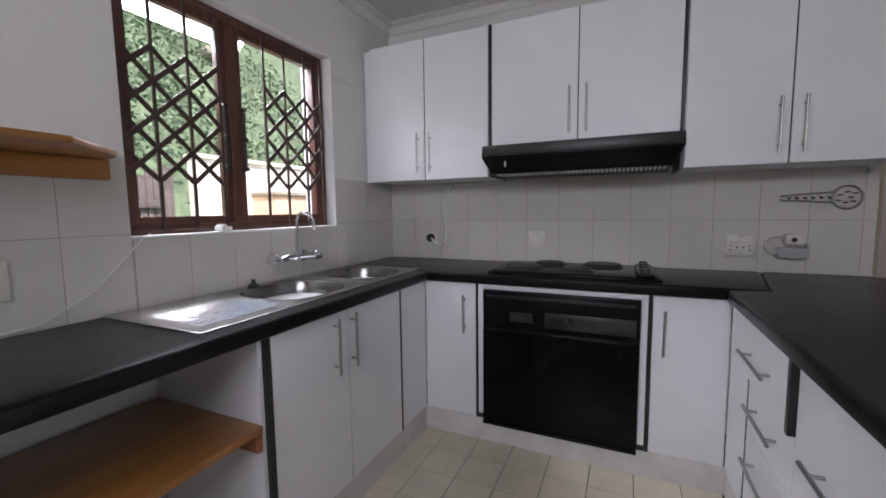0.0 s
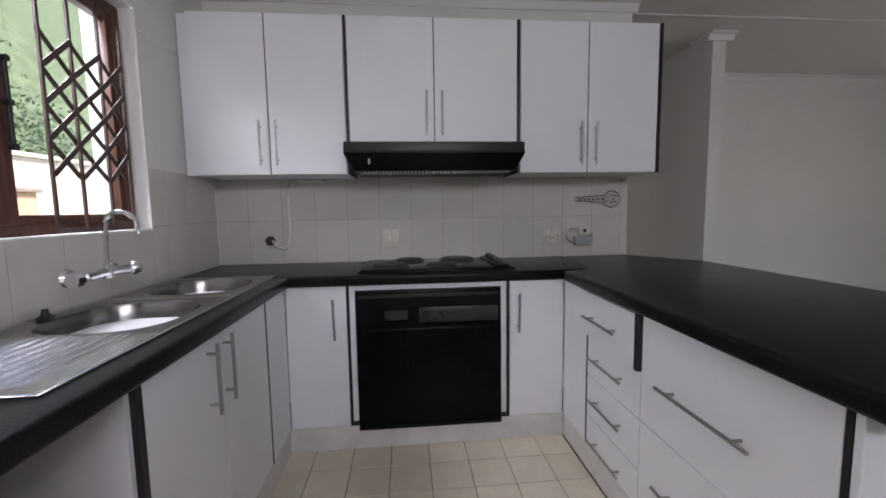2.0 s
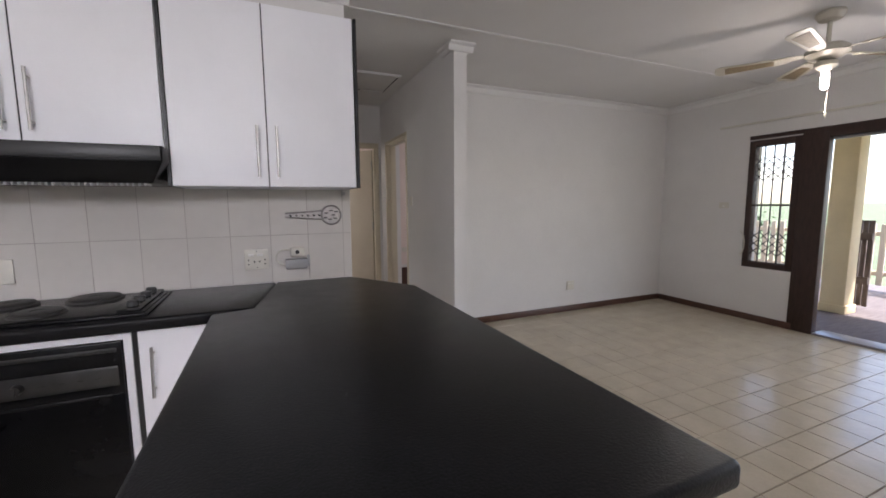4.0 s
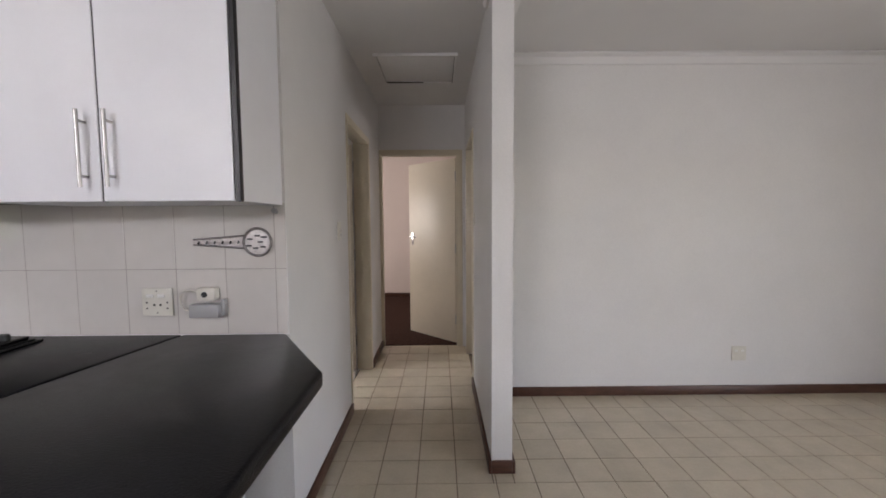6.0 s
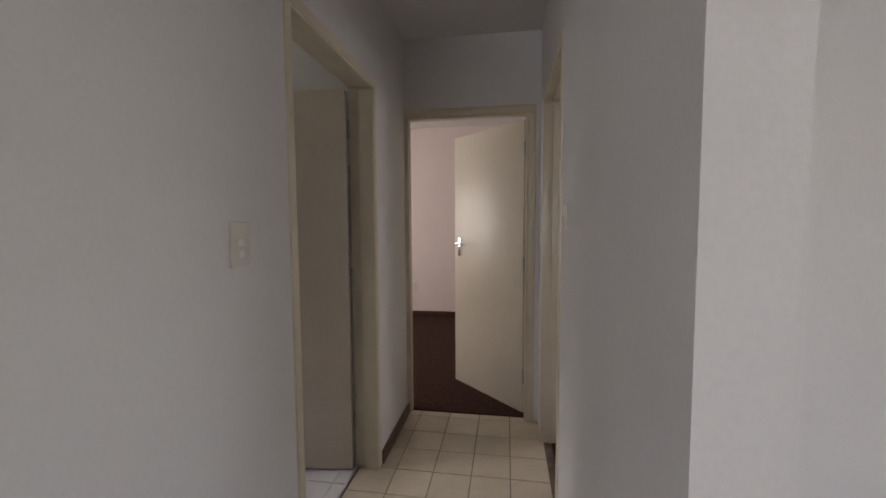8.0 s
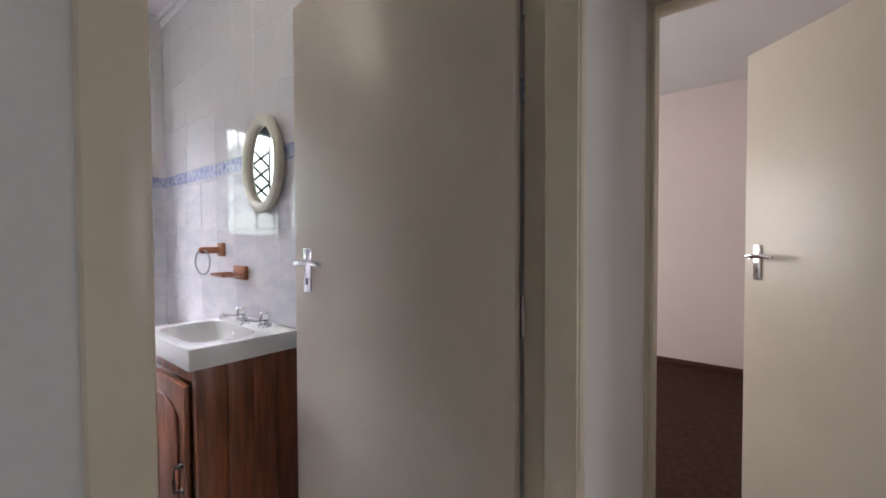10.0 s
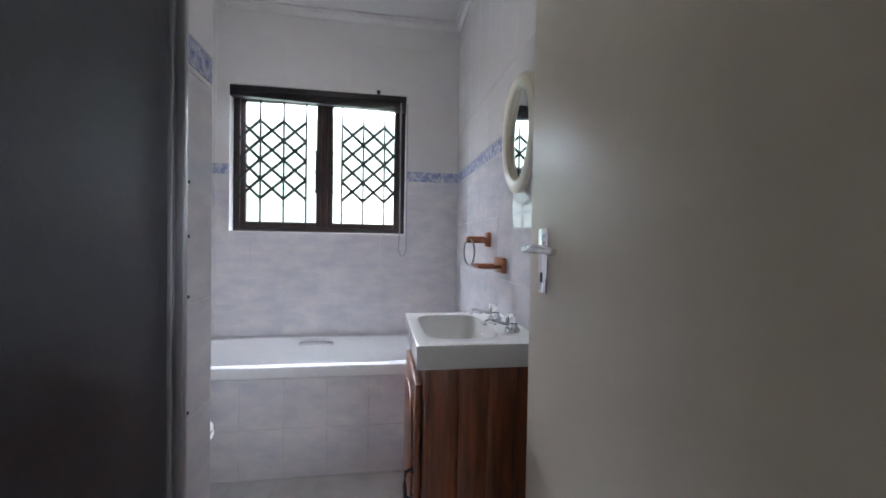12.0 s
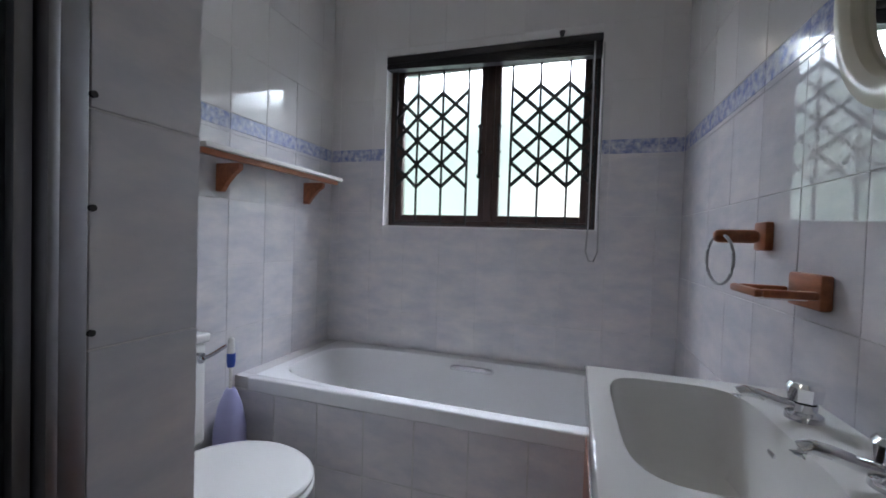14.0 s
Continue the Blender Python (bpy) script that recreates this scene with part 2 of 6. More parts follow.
def lathe(profile, cx, cy, n=24, m=None):
    """A turned body: radius and height pairs round a vertical axis."""
    bm = bmesh.new()
    rings = [[bm.verts.new((cx + r * math.cos(k * math.tau / n), cy + r * math.sin(k * math.tau / n), z)) for k in range(n)] for r, z in profile]
    for a, b in zip(rings, rings[1:]):
        for k in range(n):
            bm.faces.new((a[k], a[(k + 1) % n], b[(k + 1) % n], b[k]))
    bm.faces.new(rings[0][::-1]), bm.faces.new(rings[-1])
    if m is not None:
        bm.transform(m)
    return bm


def mesh_of(name, bm, material, smooth=True):
    me = bpy.data.meshes.new(name)
    bmesh.ops.recalc_face_normals(bm, faces=bm.faces)
    bm.to_mesh(me)
    bm.free()
    me.materials.append(material)
    if smooth:
        for p in me.polygons:
            p.use_smooth = True
        me.set_sharp_from_angle(angle=radians(35))
    return me


def under(ob, parent):
    """Hang ob, built in world places, under parent."""
    ob.parent = parent
    ob.matrix_parent_inverse = parent.matrix_basis.inverted() if parent.type == "EMPTY" and not parent.get("local") else Matrix()
    return ob


def part(name, bm, material, parent, label=""):
    ob = new(name, mesh_of(name, bm, material))
    under(ob, parent)
    return tagged(ob, label)


def solo(name, bm, material, label="", category="", group="", kind=""):
    """A thing of one mesh."""
    return tagged(new(name, mesh_of(name, bm, material)), label, category, group, kind)


def thing(name, at, label, category, group="", local=False, kind=""):
    """An empty at the base of a thing with parts. local: its parts are built in its own axes."""
    ob = new(name)
    ob.empty_display_size = 0.05
    ob.matrix_basis = at if isinstance(at, Matrix) else Matrix.Translation(at)
    if local:
        ob["local"] = 1
    return tagged(ob, label, category, group, kind)


def wall(name, boxes, material=None):
    bm = bmesh.new()
    for b in boxes:
        bx(bm, *b)
    return tagged(new(name, mesh_of(name, bm, material or M_WALL, False)), kind="structure")


_tiles = {}


def tile_mesh(w, h, t, material, c=0.0008):
    key = (round(w, 3), round(h, 3), t, material.name)
    if key not in _tiles:
        v = [(0, 0, -t), (w, 0, -t), (w, h, -t), (0, h, -t), (0, 0, -c), (w, 0, -c), (w, h, -c), (0, h, -c),
             (c, c, 0), (w - c, c, 0), (w - c, h - c, 0), (c, h - c, 0)]
        f = [(0, 1, 5, 4), (1, 2, 6, 5), (2, 3, 7, 6), (3, 0, 4, 7), (4, 5, 9, 8), (5, 6, 10, 9), (6, 7, 11, 10), (7, 4, 8, 11), (8, 9, 10, 11)]
        me = bpy.data.meshes.new("tile")
        me.from_pydata(v, [], f)
        me.materials.append(material)
        _tiles[key] = me
    return _tiles[key]


def cells(u0, u1, pitch, phase):
    """Edges of cells of one pitch between u0 and u1, with a joint at phase."""
    first = phase + math.ceil((u0 - phase) / pitch - 1e-6) * pitch
    out = [u0] if first - u0 > 0.012 else []
    while first < u1 - 0.012:
        out.append(first)
        first += pitch
    if not out or out[0] > u0 + 1e-6:
        out.insert(0, u0)
    return out + [u1]


def cut(rects, hole):
    out = []
    a0, a1, b0, b1 = hole
    for u0, u1, v0, v1 in rects:
        if u1 <= a0 or u0 >= a1 or v1 <= b0 or v0 >= b1:
            out.append((u0, u1, v0, v1))
            continue
        if u0 < a0:
            out.append((u0, a0, v0, v1))
        if u1 > a1:
            out.append((a1, u1, v0, v1))
        c0, c1 = max(u0, a0), min(u1, a1)
        if v0 < b0:
            out.append((c0, c1, v0, b0))
        if v1 > b1:
            out.append((c0, c1, b1, v1))
    return out


def tiles(parent, m, us, vs, material, joint=0.0024, t=0.006, holes=(), name="tile", tilt=0.0):
    """Lay tiles as parts of parent in the plane m: its x and y run along the surface, its z out of it."""
    rnd = random.Random(len(us) * 31 + len(vs))
    for u0, u1 in zip(us, us[1:]):
        for v0, v1 in zip(vs, vs[1:]):
            rects = [(u0, u1, v0, v1)]
            for h in holes:
                rects = cut(rects, h)
            for a0, a1, b0, b1 in rects:
                if a1 - a0 < 0.008 or b1 - b0 < 0.008:
                    continue
                ob = new(name, tile_mesh(a1 - a0 - joint, b1 - b0 - joint, t, material))
                lift = rnd.uniform(-0.0006, 0.0006)
                turn = pose(0, 0, 0, rnd.uniform(-tilt, tilt), rnd.uniform(-tilt, tilt), 0)
                ob.parent = parent
                ob.matrix_parent_inverse = parent.matrix_basis.inverted() if parent.type == "EMPTY" else Matrix()
                ob.matrix_basis = m @ Matrix.Translation((a0 + joint / 2, b0 + joint / 2, lift)) @ turn


def tile_sheet(parent, m, us, vs, material, joint, t, skip):
    """The further tiles of a floor, in one mesh."""
    v, f = [], []
    c = 0.0015
    for u0, u1 in zip(us, us[1:]):
        for v0, v1 in zip(vs, vs[1:]):
            if skip((u0 + u1) / 2, (v0 + v1) / 2):
                continue
            a0, a1, b0, b1 = u0 + joint / 2, u1 - joint / 2, v0 + joint / 2, v1 - joint / 2
            k = len(v)
            v += [(a0, b0, -t), (a1, b0, -t), (a1, b1, -t), (a0, b1, -t), (a0 + c, b0 + c, 0), (a1 - c, b0 + c, 0), (a1 - c, b1 - c, 0), (a0 + c, b1 - c, 0)]
            f += [tuple(k + i for i in q) for q in ((0, 1, 5, 4), (1, 2, 6, 5), (2, 3, 7, 6), (3, 0, 4, 7), (4, 5, 6, 7))]
    me = bpy.data.meshes.new("further_tiles")
    me.from_pydata(v, [], f)
    me.transform(m)
    me.materials.append(material)
    ob = new("further_tiles", me)
    under(ob, parent)
    return tagged(ob, kind="stuff")


# ---- plan ----
WX = 2.70          # corridor's face of the wall beside the bathroom
CX = 3.60         # corridor's other face
EY = 2.61          # end wall of the corridor
LY = 1.36         # living room's back wall
LX = 7.18          # living room's window wall
BY0, BY1 = 0.183, 1.98   # bathroom
BX = -0.02
H = 2.55           # ceiling
HB = 2.65          # bathroom ceiling
FZ = -0.06        # kitchen floor
TOP = 0.885        # worktop
REAR = -4.3
KW = (-1.775, -0.655, 1.14, 2.125)     # kitchen window: y, y, z, z
BW = (0.52, 1.625, 1.213, 2.144)       # bathroom window
SD = (-3.6, -0.395, 0.0, 2.03)          # sliding door's opening in the living room
LW = (-0.165, 0.315, 0.6, 1.99)          # small window beside it


def holed(x0, x1, y0, y1, z0, z1, hole):
    a0, a1, b0, b1 = hole
    out = [(x0, x1, y0, a0, z0, z1), (x0, x1, a1, y1, z0, z1)]
    if b0 > z0:
        out.append((x0, x1, a0, a1, z0, b0))
    if b1 < z1:
        out.append((x0, x1, a0, a1, b1, z1))
    return out


# ---- structure ----
w_kw = wall("wall_kitchen_window", holed(-0.23, -0.002, REAR, 0.002, -0.05, H, KW))
w_back = wall("wall_kitchen_back", [(-0.23, WX, 0.002, BY0 - 0.002, -0.05, HB)])
w_bw = wall("wall_bathroom_window", holed(-0.25, BX - 0.002, BY0 - 0.002, BY1 + 0.11, -0.05, HB, BW))
w_bm = wall("wall_bathroom_mirror", [(BX - 0.002, 2.575, BY1 + 0.002, BY1 + 0.11, -0.05, HB)])
w_cl = wall("wall_corridor_bathroom", holed(2.575, WX, BY0 - 0.002, EY, -0.05, HB, (1.148, 1.96, -0.05, 2.048)))
w_cr = wall("wall_corridor_living", holed(CX, CX + 0.11, 0.413, EY, -0.05, H, (1.60, 2.36, -0.05, 2.048)))
bm = bmesh.new()
for b in ((0.0, 2.71, EY, EY + 0.11, -0.05, HB), (3.525, 3.85, EY, EY + 0.11, -0.05, HB), (2.71, 3.525, EY, EY + 0.11, 2.048, HB)):
    bx(bm, *b)
w_end = tagged(new("wall_corridor_end", mesh_of("wall_corridor_end", bm, M_WALL, False)), kind="structure")
w_lb = wall("wall_living_back", [(CX + 0.11, LX, LY, LY + 0.11, -0.05, H)])
w_lw = wall("wall_living_window", [(LX, LX + 0.23, LW[1], LY + 0.11, -0.05, H), (LX, LX + 0.23, LW[0], LW[1], -0.05, LW[2]),
                                   (LX, LX + 0.23, LW[0], LW[1], LW[3], H), (LX, LX + 0.23, SD[0], LW[0], SD[3], H),
                                   (LX, LX + 0.23, REAR, SD[0], -0.05, H)])
w_rear = wall("wall_rear", [(-0.23, 0.65, REAR - 0.2, REAR, -0.05, H), (2.35, LX + 0.23, REAR - 0.2, REAR, -0.05, H),
                            (0.65, 2.35, REAR - 0.2, REAR, -0.05, 1.84), (0.65, 2.35, REAR - 0.2, REAR, 2.38, H)])
wall("wall_bedroom_far", [(-0.2, 7.3, 5.55, 5.66, -0.05, HB)], M_WALL2)
wall("wall_bedroom_side", [(-0.2, 0.0, EY, 5.55, -0.05, HB)], M_WALL2)
wall("wall_bedroom_between", [(3.745, 3.85, EY + 0.11, 5.55, -0.05, HB)], M_WALL2)
wall("wall_second_bedroom_side", [(7.3, 7.4, LY + 0.11, 5.55, -0.05, HB)], M_WALL2)
wall("ceiling", [(-0.23, LX + 0.23, REAR - 0.2, 0.006, H, H + 0.1), (WX, LX + 0.23, 0.006, EY + 0.11, H, H + 0.1)], M_CEIL)
wall("ceiling_bathroom", [(-0.25, WX, 0.006, BY1 + 0.11, HB, HB + 0.1)], M_CEIL)
wall("ceiling_bedrooms", [(-0.2, 7.4, EY, 5.66, HB, HB + 0.1), (CX + 0.11, 7.4, LY + 0.11, EY, HB, HB + 0.1)], M_CEIL)

bm = bmesh.new()
bx(bm, -0.23, 2.30, REAR, 0.006, -0.15, FZ - 0.005)
bx(bm, 2.30, LX, REAR, 0.006, -0.15, -0.005)
bx(bm, WX - 0.115, CX + 0.11, 0.006, EY + 0.05, -0.1, -0.005)
bx(bm, CX + 0.11, LX, 0.006, LY, -0.1, -0.005)
floor = tagged(new("floor", mesh_of("floor", bm, M_DGROUT, False)), kind="structure")
bm = bmesh.new()
bx(bm, -0.23, 2.575, BY0 - 0.006, BY1 + 0.1, -0.1, -0.005)
floor_bath = tagged(new("floor_bathroom", mesh_of("floor_bathroom", bm, M_GROUT, False)), kind="structure")
bm = bmesh.new()
bx(bm, -0.2, 7.4, EY + 0.05, 5.6, -0.1, 0.004)
bx(bm, CX + 0.06, 7.4, LY + 0.11, EY + 0.05, -0.1, 0.004)
tagged(new("floor_carpet", mesh_of("floor_carpet", bm, M_CARPET, False)), kind="structure")


def strip(name, x0, x1, y0, y1, z0, z1, material, bev=0.004):
    return tagged(solo(name, box(x0, x1, y0, y1, z0, z1, bev), material), kind="structure")


# skirtings
SK = 0.07
strip("baseboard_corridor_bath", WX, WX + 0.016, 0.0, 1.113, 0, SK, M_SKIRT)
strip("baseboard_corridor_bath", WX, WX + 0.016, 1.995, EY, 0, SK, M_SKIRT)
strip("baseboard_corridor_living", CX - 0.016, CX, 0.397, 1.568, 0, SK, M_SKIRT)
strip("baseboard_column", CX, CX + 0.11, 0.397, 0.413, 0, SK, M_SKIRT)
strip("baseboard_column_side", CX + 0.11, CX + 0.126, 0.397, LY - 0.016, 0, SK, M_SKIRT)
strip("baseboard_living_back", CX + 0.11, LX, LY - 0.016, LY, 0, SK, M_SKIRT)
strip("baseboard_living_window", LX - 0.016, LX, -0.21, LY - 0.016, 0, SK, M_SKIRT)
strip("baseboard_bedroom", -0.0, 3.745, 5.534, 5.55, 0.004, 0.064, M_SKIRT)
strip("baseboard_second_bedroom", 3.85, 7.3, 5.534, 5.55, 0.004, 0.064, M_WHITE2)


def cove(name, a, b, side, z, s=0.07):
    """A plaster cornice from a to b at the ceiling z; side points into the room."""
    a, b, side = Vector((*a, 0)), Vector((*b, 0)), Vector((*side, 0))
    prof = [(0, -s), (0.012, -s), (0.02, -s * 0.75), (s * 0.45, -s * 0.35), (s * 0.75, -0.02), (s, -0.012), (s, -0.002), (0, -0.002)]
    bm = bmesh.new()
    r0 = [bm.verts.new(a + side * p + Vector((0, 0, z + h))) for p, h in prof]
    r1 = [bm.verts.new(b + side * p + Vector((0, 0, z + h))) for p, h in prof]
    n = len(prof)
    for i in range(n):
        bm.faces.new((r0[i], r0[(i + 1) % n], r1[(i + 1) % n], r1[i]))
    bm.faces.new(r0), bm.faces.new(r1[::-1])
    return tagged(solo(name, bm, M_CEIL), kind="structure")


cove("trim_cornice", (-0.002, REAR), (-0.002, 0.002), (1, 0), H)
cove("trim_cornice", (-0.002, 0.002), (WX + 0.03, 0.002), (0, -1), H)
cove("trim_cornice", (CX - 0.05, 0.413), (CX + 0.16, 0.413), (0, -1), H, 0.06)
cove("trim_cornice", (CX, 0.62), (CX, 0.413), (-1, 0), H, 0.05)
cove("trim_cornice", (CX + 0.11, 0.413), (CX + 0.11, LY), (1, 0), H)
cove("trim_cornice", (CX + 0.11, LY), (LX, LY), (0, -1), H)
cove("trim_cornice", (LX, LY), (LX, REAR), (-1, 0), H)
cove("trim_cornice", (BX - 0.006, BY0), (BX - 0.006, BY1), (1, 0), HB, 0.05)
cove("trim_cornice", (BX, BY1 + 0.006), (2.575, BY1 + 0.006), (0, -1), HB, 0.05)
# cover strip over the joint of the ceiling boards
strip("trim_ceiling_strip", WX + 0.06, LX - 0.06, 0.14, 0.18, H - 0.008, H - 0.001, M_CEIL, 0.002)


def door_frame(name, axis, plane0, plane1, a0, a1, top, w=0.03, proud=0.008, inner=False):
    """A steel door frame round an opening from a0 to a1; plane0 and plane1 are the wall's faces."""
    ob = thing(name, Matrix(), "", "", kind="structure")
    for nm, u0, u1, z0, z1 in (("jamb", a0 - w, a0 + 0.004, 0, top - 0.004), ("jamb", a1 - 0.004, a1 + w, 0, top - 0.004), ("head", a0 - w, a1 + w, top - 0.004, top + w)):
        bm = bmesh.new()
        lo, hi = plane0 - proud, plane1 + proud
        if axis == "y":
            bx(bm, lo, hi, u0, u1, z0, z1, 0.006)
        else:
            bx(bm, u0, u1, lo, hi, z0, z1, 0.006)
        part(nm, bm, M_FRAMEPAINT, ob)
    # the stop against which the leaf shuts
    mid = (plane0 + plane1) / 2
    for nm, u0, u1, z0, z1 in (("stop", a0 + 0.004, a0 + 0.018, 0, top - 0.018), ("stop", a1 - 0.018, a1 - 0.004, 0, top - 0.018), ("stop", a0 + 0.004, a1 - 0.004, top - 0.018, top - 0.004)):
        if axis == "y" and inner and u1 < (a0 + a1) / 2:
            part(nm, box(plane0 - proud + 0.003, mid + 0.01, u0, u1, z0, z1, 0.003), M_FRAMEPAINT, ob)
        elif axis == "y":
            part(nm, box(mid - 0.01, plane1 + proud - 0.003, u0, u1, z0, z1, 0.003), M_FRAMEPAINT, ob)
        else:
            part(nm, box(u0, u1, plane0 - proud + 0.003, mid + 0.01, z0, z1, 0.003), M_FRAMEPAINT, ob)
    return ob


door_frame("door_1", "y", 2.575, WX, 1.148, 1.96, 2.048, 0.035, inner=True)
door_frame("door_2", "x", EY, EY + 0.11, 2.71, 3.525, 2.048, 0.045)
fr3 = door_frame("door_3", "y", CX, CX + 0.11, 1.60, 2.36, 2.048)
part("strike_plate", box(CX + 0.09, CX + 0.121, 2.3515, 2.3545, 1.0, 1.12), M_STEEL, fr3)


def door_leaf(name, hinge, free, label, hinge_side, w=0.762):
    """A flush door leaf from its hinge towards free, with lever handles on both faces."""
    h, f = Vector((*hinge, 0)), Vector((*free, 0))
    d = (f - h).normalized()
    m = Matrix.Translation(h) @ Matrix.Rotation(math.atan2(d.y, d.x), 4, "Z")
    ob = thing(name, m, label, "door", local=True)
    part("leaf", box(0.0, w, -0.02, 0.02, 0.008, 2.02, 0.002), M_CREAM, ob)
    for s in (-1, 1):
        y = s * 0.02
        hp = part("handle_plate", box(w - 0.082, w - 0.046, y, y + s * 0.006, 1.065, 1.212, 0.003), M_CHROME, ob, "chrome lever handle plate with keyhole")
        bm = bmesh.new()
        rod(bm, (w - 0.064, y, 1.163), (w - 0.064, y + s * 0.045, 1.163), 0.009)
        tube(bm, arc((w - 0.056, y + s * 0.045, 1.163), (w - 0.168, y + s * 0.04, 1.16), (0, s * 0.006, 0.006)), 0.0085)
        part("lever", bm, M_CHROME, hp, "chrome lever")
        kh = box(w - 0.068, w - 0.06, y + s * 0.006, y + s * 0.0068, 1.09, 1.112)
        part("keyhole", kh, M_BLKPLAST, hp, "dark keyhole")
    part("lock_edge", box(w + 0.0005, w + 0.0025, -0.011, 0.011, 1.06, 1.22), M_STEEL, ob, "steel lock faceplate")
    for z in (0.22, 1.0, 1.78):
        bm = bmesh.new()
        rod(bm, (-0.006, hinge_side * 0.024, z), (-0.006, hinge_side * 0.024, z + 0.1), 0.007, 10)
        part("hinge", bm, M_STEEL, ob, "steel butt hinge")
    return ob


door_leaf("door_leaf", (2.562, 1.934), (1.745, 1.832), "cream painted flush bathroom door standing wide open", -1, 0.79)
door_leaf("door_leaf", (3.512, 2.72), (2.985, 3.249), "cream painted flush bedroom door standing half open", 1)

# ---- kitchen ----


def bar_handle(parent, a, b, out, r=0.006):
    """A steel bar handle between a and b, held off its front along out."""
    a, b, out = Vector(a), Vector(b), Vector(out)
    bm = bmesh.new()
    rod(bm, a + out * 0.032, b + out * 0.032, r)
    d = (b - a).normalized()
    L = (b - a).length
    for k in (0.14, 0.86):
        p = a + d * (L * k)
        rod(bm, p, p + out * 0.032, r * 0.8, 8)
    return part("handle", bm, M_STEEL, parent, "brushed steel bar handle")


FY, FX = -0.575, 0.556    # fronts of the back run and of the window run
PX = 2.03                 # fronts of the peninsula
PL = 0.072                # plinth's height


def front(parent, axis, plane, u0, u1, z0, z1, out, handle=None, t=0.018, name="door"):
    """A flat melamine front in the plane, facing out (+1 or -1), and its handle ends."""
    lo, hi = sorted((plane, plane - out * t))
    b = box(u0, u1, lo, hi, z0, z1, 0.0015, 1) if axis == "y" else box(lo, hi, u0, u1, z0, z1, 0.0015, 1)
    d = part(name, b, M_WHITE, parent)
    if handle:
        (ua, za), (ub, zb) = handle
        if axis == "y":
            bar_handle(d, (ua, plane, za), (ub, plane, zb), (0, out, 0))
        else:
            bar_handle(d, (plane, ua, za), (plane, ub, zb), (out, 0, 0))
    return d


def carcass(parent, x0, x1, y0, y1, z0, z1):
    return part("body", box(x0, x1, y0, y1, z0, z1, 0.001, 1), M_WHITE, parent)


DT = 0.828     # top of base fronts
# back run
c = thing("base_cabinet", (0.72, -0.3, 0), "white melamine base cabinet with steel bar handle beside the oven", "cabinet", "kitchen base cabinets")
carcass(c, 0.60, 0.866, FY + 0.02, -0.01, PL, 0.83)
front(c, "y", FY, 0.559, 0.864, PL + 0.002, DT, -1, ((0.803, 0.555), (0.800, 0.765)))
part("edge_strip", box(0.866, 0.878, FY - 0.001, FY + 0.3, PL, 0.83), M_BLACK, c, "black edging strip")
c = thing("base_cabinet", (1.86, -0.3, 0), "white melamine base cabinet with steel bar handle beside the oven", "cabinet", "kitchen base cabinets")
carcass(c, 1.725, 2.0, FY + 0.02, -0.01, PL, 0.83)
front(c, "y", FY, 1.727, 2.027, PL + 0.002, DT, -1, ((1.772, 0.555), (1.776, 0.765)))
part("edge_strip", box(1.709, 1.725, FY - 0.001, FY + 0.3, PL, 0.83), M_BLACK, c, "black edging strip")
# oven housing and oven
c = thing("oven_housing", (1.29, -0.3, 0), "white surround panel that frames the black oven", "cabinet")
for b in ((0.880, 0.909, 0.10, 0.828), (1.679, 1.707, 0.10, 0.828), (0.909, 1.679, 0.803, 0.828)):
    part("surround", box(b[0], b[1], FY - 0.002, FY + 0.02, b[2], b[3], 0.002, 1), M_WHITE, c)
part("base_strip", box(0.880, 1.707, FY + 0.001, FY + 0.02, PL, 0.098), M_BLACK, c, "black strip")
part("back_panel", box(0.9, 1.69, -0.06, -0.04, 0.1, 0.83), M_BLACK, c)

o = thing("oven", (1.29, -0.3, 0), "black built-in electric oven with glass door and control panel", "oven")
part("body", box(0.93, 1.66, FY + 0.03, -0.08, 0.10, 0.79), M_ENAMEL, o)
pn = part("control_panel", box(0.912, 1.676, FY - 0.014, FY + 0.028, 0.588, 0.8, 0.004), M_ENAMEL, o)
part("top_rail", box(0.93, 1.66, FY - 0.019, FY - 0.0145, 0.762, 0.778, 0.002), M_BLKPLAST, pn)
part("clock", box(1.045, 1.195, FY - 0.018, FY - 0.0145, 0.632, 0.708, 0.002), M_OVENGLASS, pn, "dark glass clock window")
part("clock_face", box(1.06, 1.18, FY - 0.0192, FY - 0.0182, 0.645, 0.695), M_PANELMETAL, pn, "grey clock face")
part("dial_plate", box(1.24, 1.66, FY - 0.018, FY - 0.0145, 0.625, 0.705, 0.002), M_PANELMETAL, pn, "satin metal dial plate")
for kx in (1.28, 1.36):
    bm = bmesh.new()
    rod(bm, (kx, FY - 0.0182, 0.665), (kx, FY - 0.042, 0.665), 0.02, 18, 0.016)
    bx(bm, kx - 0.003, kx + 0.003, FY - 0.048, FY - 0.042, 0.65, 0.68)
    part("knob", bm, M_BLKPLAST, pn, "black round control knob")
for k in range(4):
    part("scale_mark", box(1.42 + 0.055 * k, 1.44 + 0.055 * k, FY - 0.0187, FY - 0.0182, 0.662, 0.665), M_BLKPLAST, pn, "dark printed mark")
part("maker_plate", box(0.985, 1.03, FY - 0.0155, FY - 0.0142, 0.768, 0.776), M_GREYPLAST, pn, "small pale plate")
dr = part("oven_door", box(0.912, 1.676, FY - 0.02, FY + 0.02, 0.055, 0.592, 0.005), M_OVENGLASS, o)
